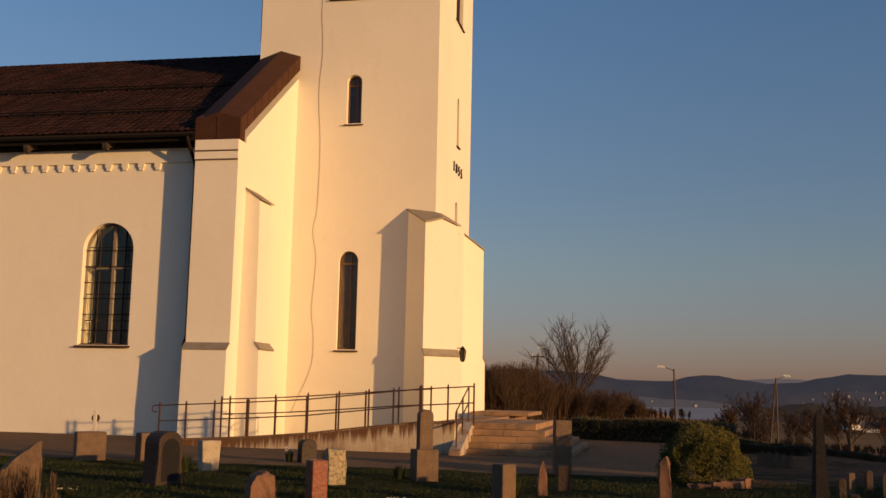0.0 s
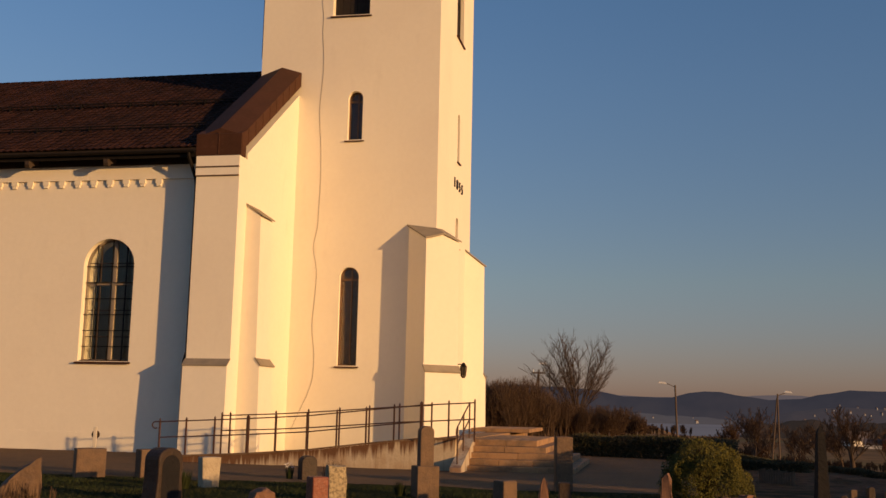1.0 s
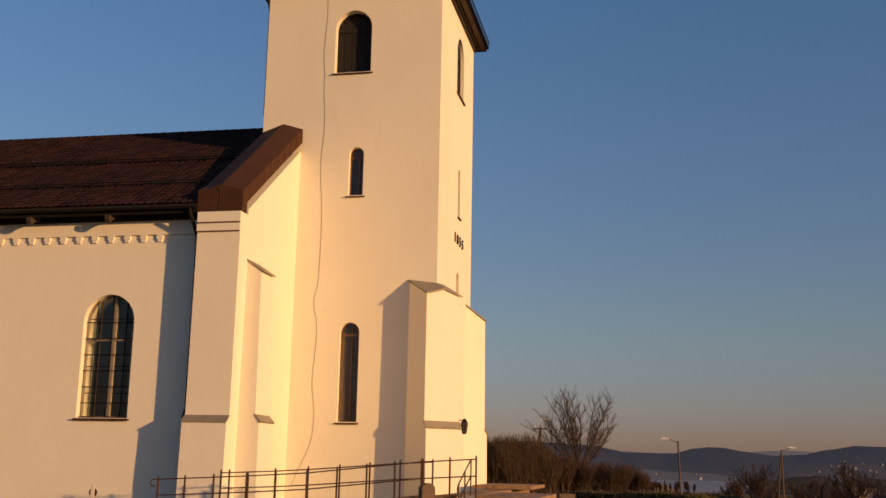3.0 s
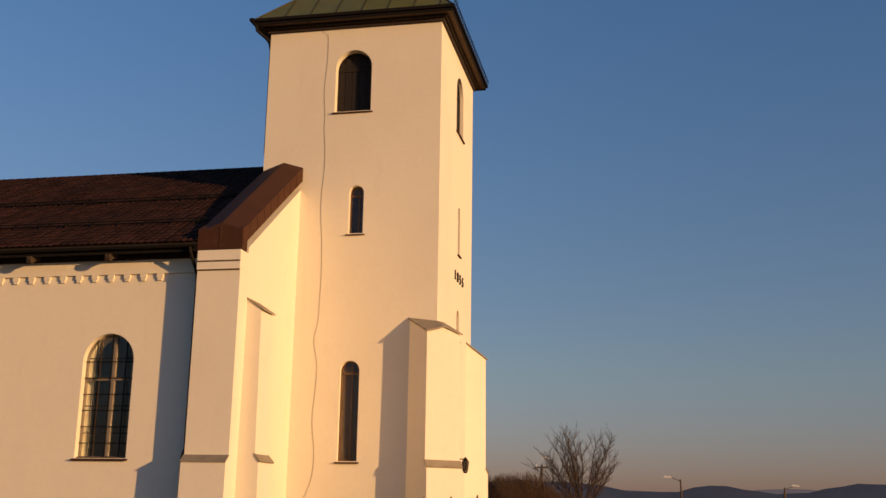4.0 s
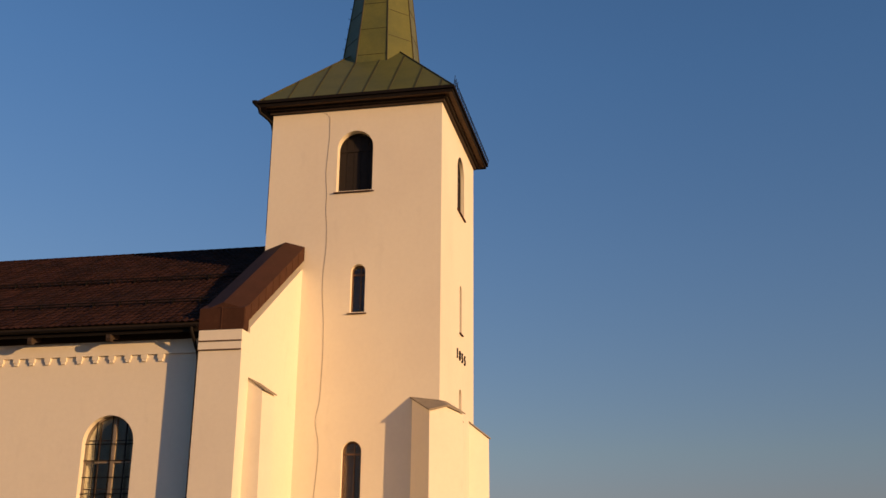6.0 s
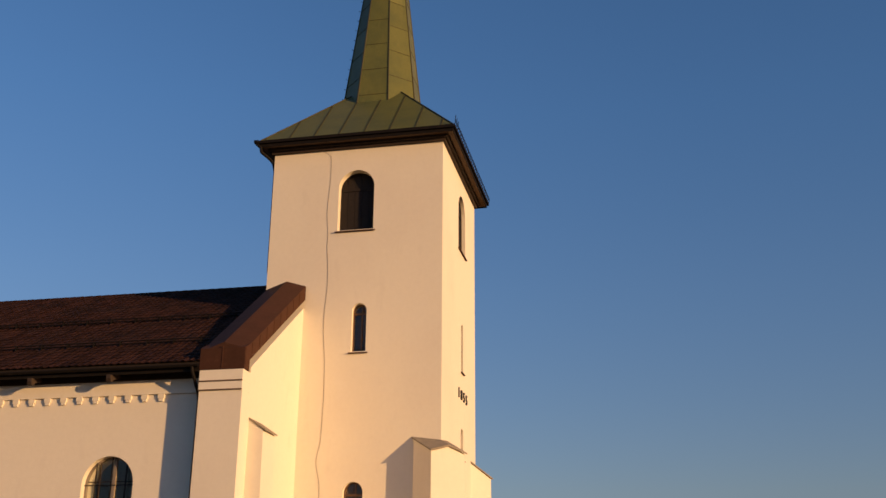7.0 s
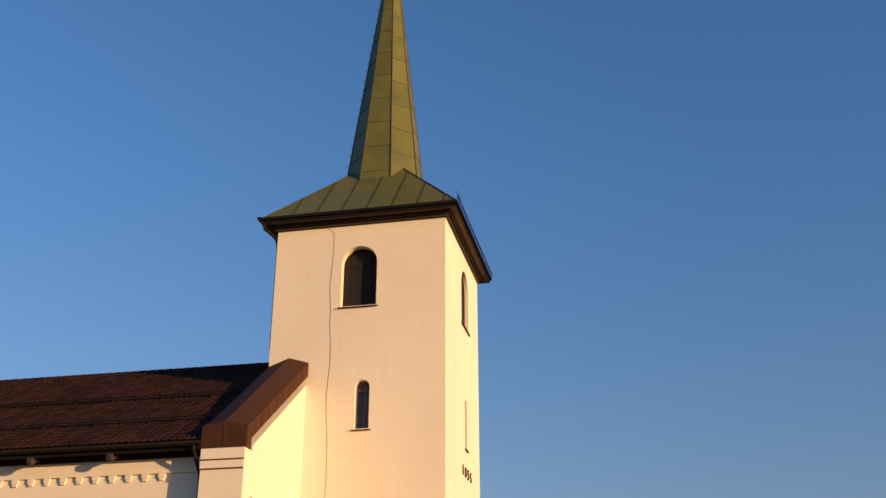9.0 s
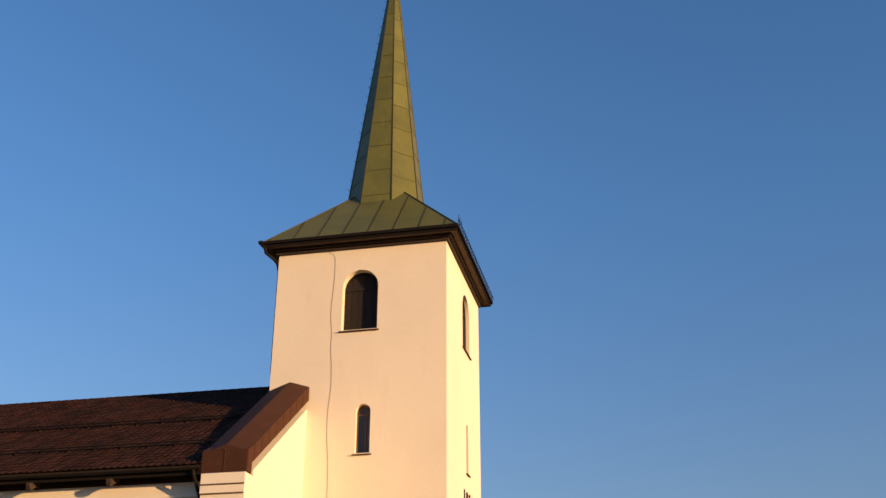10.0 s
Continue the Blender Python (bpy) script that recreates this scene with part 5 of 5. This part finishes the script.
for i in range(14):
    verts, faces = [], []
    wood = bare_wood(900 + i, rng.uniform(0.3, 0.55), spread=0.7, levels=3, trunk_r=0.008, fork=3, low=0.3, least=0.0028)
    sx, sy = rng.uniform(-0.28, 0.28), rng.uniform(-0.2, 0.2)
    for k in (True, False):
        o = len(verts)
        verts += [(v.x + sx, v.y + sy, max(v.z, -0.03)) for v in wood[k][0]]
        faces += [tuple(j + o for j in f) for f in wood[k][1]]
    mesh_part("stem", verts, faces, TWIG, shrub)
tuft(-4.5, 18.9, 0.25, 0.28, BLADE, "small dark plant beside a tall stone", 6, 160)
tuft(-7.75, 22.2, 0.2, 0.34, BLADE, "small flowering urn plant beside a dark stone", 7, 120, 60)
tuft(-8.4, 14.4, 0.3, 0.1, BLADE, "low white flowers in the grass", 8, 120, 14)


# ---------------------------------------------------------------- poles, lamps and houses
def pole(px, dist, top, label, lean=0.0, lamp=None, brace=False, r=0.09, cross=False):
    """top: height of the pole's head over the churchyard."""
    x, y = at_px(px, dist)
    g = land_height(x, y)
    t = thing("utility_pole", label, "pole", "poles below the churchyard", at=pose(x, y, g))
    h = top - g
    part("shaft", rod((0, 0, -0.5), (lean * h, 0, h), r, r * 0.75, 8), POLE_WOOD, t)
    if brace:
        part("brace", rod((-0.09 * h - 0.2, 0, -0.5), (lean * h - 0.05, 0, h * 0.95), r * 0.9, r * 0.7, 8), POLE_WOOD, t)
    if cross:
        part("crossarm", box(-0.6 + lean * h, 0.6 + lean * h, -0.06, 0.06, h - 0.35, h - 0.22), POLE_WOOD, t)
        for dx in (-0.5, 0.5):
            part("insulator", rod((dx + lean * h, 0, h - 0.22), (dx + lean * h, 0, h + 0.02), 0.05, 0.03), LAMP_WHITE, t)
    if lamp:
        lx, lz = lamp
        part("lamp_arm", rod((lean * h, 0, h - 0.15), (lx * 0.8, 0, h + lz), 0.03), POLE_WOOD, t)
        part("lamp_head", loft([[(lx - 0.42, -0.1, h + lz - 0.02), (lx + 0.3, -0.1, h + lz - 0.06), (lx + 0.3, 0.1, h + lz - 0.06), (lx - 0.42, 0.1, h + lz - 0.02)],
                                [(lx - 0.30, -0.07, h + lz + 0.14), (lx + 0.2, -0.07, h + lz + 0.08), (lx + 0.2, 0.07, h + lz + 0.08), (lx - 0.30, 0.07, h + lz + 0.14)]]), LAMP_WHITE, t, "pale lamp head")
    return t


pole(950, 95, 5.2, "wooden utility pole with crossarm and brace", brace=True, cross=True)
pole(969, 90, 5.4, "slim metal lamp pole", r=0.05, lamp=(-0.5, 0.1))
pole(1192, 90, 3.9, "wooden lamp pole standing in the field", lean=-0.03, lamp=(-1.1, 0.15))
pole(1370, 100, 3.5, "braced wooden lamp pole on the slope", lean=-0.012, lamp=(0.9, 0.15), brace=True)

hx = material("near_white_wall", (0.7, 0.66, 0.6), 0.8, 0, [], (3.0, 0.06))
hr_ = material("near_red_wall", (0.25, 0.05, 0.035), 0.8, 0, [], (3.0, 0.1))
hroof = material("near_roof", (0.16, 0.13, 0.12), 0.8, 0, [], (3.0, 0.1))
for px, d, z, w, h, m, tr in ((1506, 300, 0, 6.5, 1.5, hx, 0.3), (1532, 280, 0, 4.0, 1.0, hx, -0.2), (1557, 280, 0, 3.0, 1.8, hr_, 1.5)):
    x, y = at_view(px, d)
    z = land_height(x, y)
    far_house(x, y, z, w, h, m, hroof if m is hx else hr_, tr, "white farmhouse below the churchyard" if m is hx else "small red barn below the churchyard")


# ---------------------------------------------------------------- roof tiles of the nave
def tile_mesh():
    """A pantile 0.25 wide and 0.40 long, its roll to one side, in the roof's plane."""
    prof = [(-0.125, 0.0), (-0.06, -0.012), (0.0, 0.0), (0.05, 0.022), (0.09, 0.025), (0.128, 0.005)]
    vs = [(x, y, z + (0.028 if y == 0 else 0.0)) for y in (0.0, 0.40) for x, z in prof]
    k = len(prof)
    fs = [(i, i + 1, k + i + 1, k + i) for i in range(k - 1)]
    vs += [(x, 0.0, z + 0.010) for x, z in prof]
    fs += [(2 * k + i, 2 * k + i + 1, i + 1, i) for i in range(k - 1)]
    return vs, fs


def build_tiles():
    vs, fs = tile_mesh()
    me = bpy.data.meshes.new("roof_tile")
    me.from_pydata(vs, [], fs)
    me.materials.append(TILE)
    pitch = math.atan(SLOPE)
    long = math.hypot(RY - EY, RZ - EZ)
    rows_ = int((long - 0.1) / 0.34)
    rng = random.Random(2)
    near, verts, faces = 0, [], []
    for r in range(rows_):
        for c in range(62):
            x = GX0 - 0.17 - 0.25 * c
            s = -0.03 + 0.34 * r
            m = pose(x, EY + s * math.cos(pitch), EZ + s * math.sin(pitch), math.degrees(pitch) + rng.uniform(-0.8, 0.8), rng.uniform(-1.5, 1.5), rng.uniform(-1.6, 1.6)) @ Matrix.Translation((0, 0, rng.uniform(-0.004, 0.008)))
            if r < 5 and c < 52:
                ob = new("roof_tile", me)
                ob.parent = church
                ob.matrix_basis = m
                near += 1
            else:
                k = len(verts)
                verts += [tuple(m @ Vector(p)) for p in vs]
                faces += [tuple(i + k for i in f) for f in fs]
    tagged(mesh_part("roof_tiles", verts, faces, TILE, church, "weathered brown clay pantiles"), kind="stuff")
    # the far slope, unseen, in one sheet
    part("roof_sheet", solid_x([(2 * RY - EY, EZ), (RY, RZ), (RY, RZ + 0.04), (2 * RY - EY, EZ + 0.04)], NX0, GX0), TILE, church)
    part("roof_sheet", solid_x([(EY, EZ), (RY, RZ), (RY, RZ + 0.03), (EY, EZ + 0.03)], NX0, GX0 - 0.17 - 0.25 * 61.5), TILE, church)
    for i in range(46):
        x = GX0 - 0.2 - 0.4 * i
        o = [(RY + 0.12 * math.cos(k), RZ - 0.05 + 0.11 * math.sin(k)) for k in (math.pi * j / 6 for j in range(7))]
        part("ridge_tile", loft([[(x, y, z) for y, z in o], [(x - 0.42, RY + (y - RY) * 0.9, z - 0.012) for y, z in o]]), TILE, church)
    # snow boards on two lines of the slope
    for s in (2.1, 5.3):
        y, z = EY + s * math.cos(pitch), EZ + s * math.sin(pitch)
        for dz in (0.10, 0.19):
            part("snow_guard", rod((NX0, y, z + dz), (GX0 - 0.6, y, z + dz), 0.022, sides=5), DARK_METAL, church)
        for i in range(16):
            x = GX0 - 0.9 - 1.0 * i
            part("snow_guard_bracket", box(x - 0.02, x + 0.02, y - 0.03, y + 0.10, z - 0.03, z + 0.22), DARK_METAL, church)


build_tiles()


# ---------------------------------------------------------------- grass
def build_grass():
    rng = random.Random(9)
    verts, faces = [], []
    for i in range(90000):
        y = 11.5 + 10.6 * rng.random()
        x = rng.uniform(-0.75 * y - 1, 0.3 * y + 1)
        edge = 21.4 + 0.25 * noise.noise(Vector((x * 0.8, 3, 0)))
        if y > edge + 0.1 * rng.gauss(0, 1):
            continue
        thick = noise.noise(Vector((x * 0.9, y * 0.9, 2)))
        if rng.random() > 0.75 + thick:
            continue
        h = rng.uniform(0.02, 0.05) * (1 + 0.7 * thick)
        g = land_height(x, y)
        a_ = rng.uniform(0, 6.283)
        w = 0.007
        b = (rng.gauss(0, 0.02), rng.gauss(0, 0.02))
        k = len(verts)
        verts += [(x - w * math.cos(a_), y - w * math.sin(a_), g - 0.005), (x + w * math.cos(a_), y + w * math.sin(a_), g - 0.005), (x + b[0], y + b[1], g + h)]
        faces.append((k, k + 1, k + 2))
    tagged(mesh_part("grass", verts, faces, BLADE), "short uneven spring grass between the graves", "grass", kind="stuff")


build_grass()
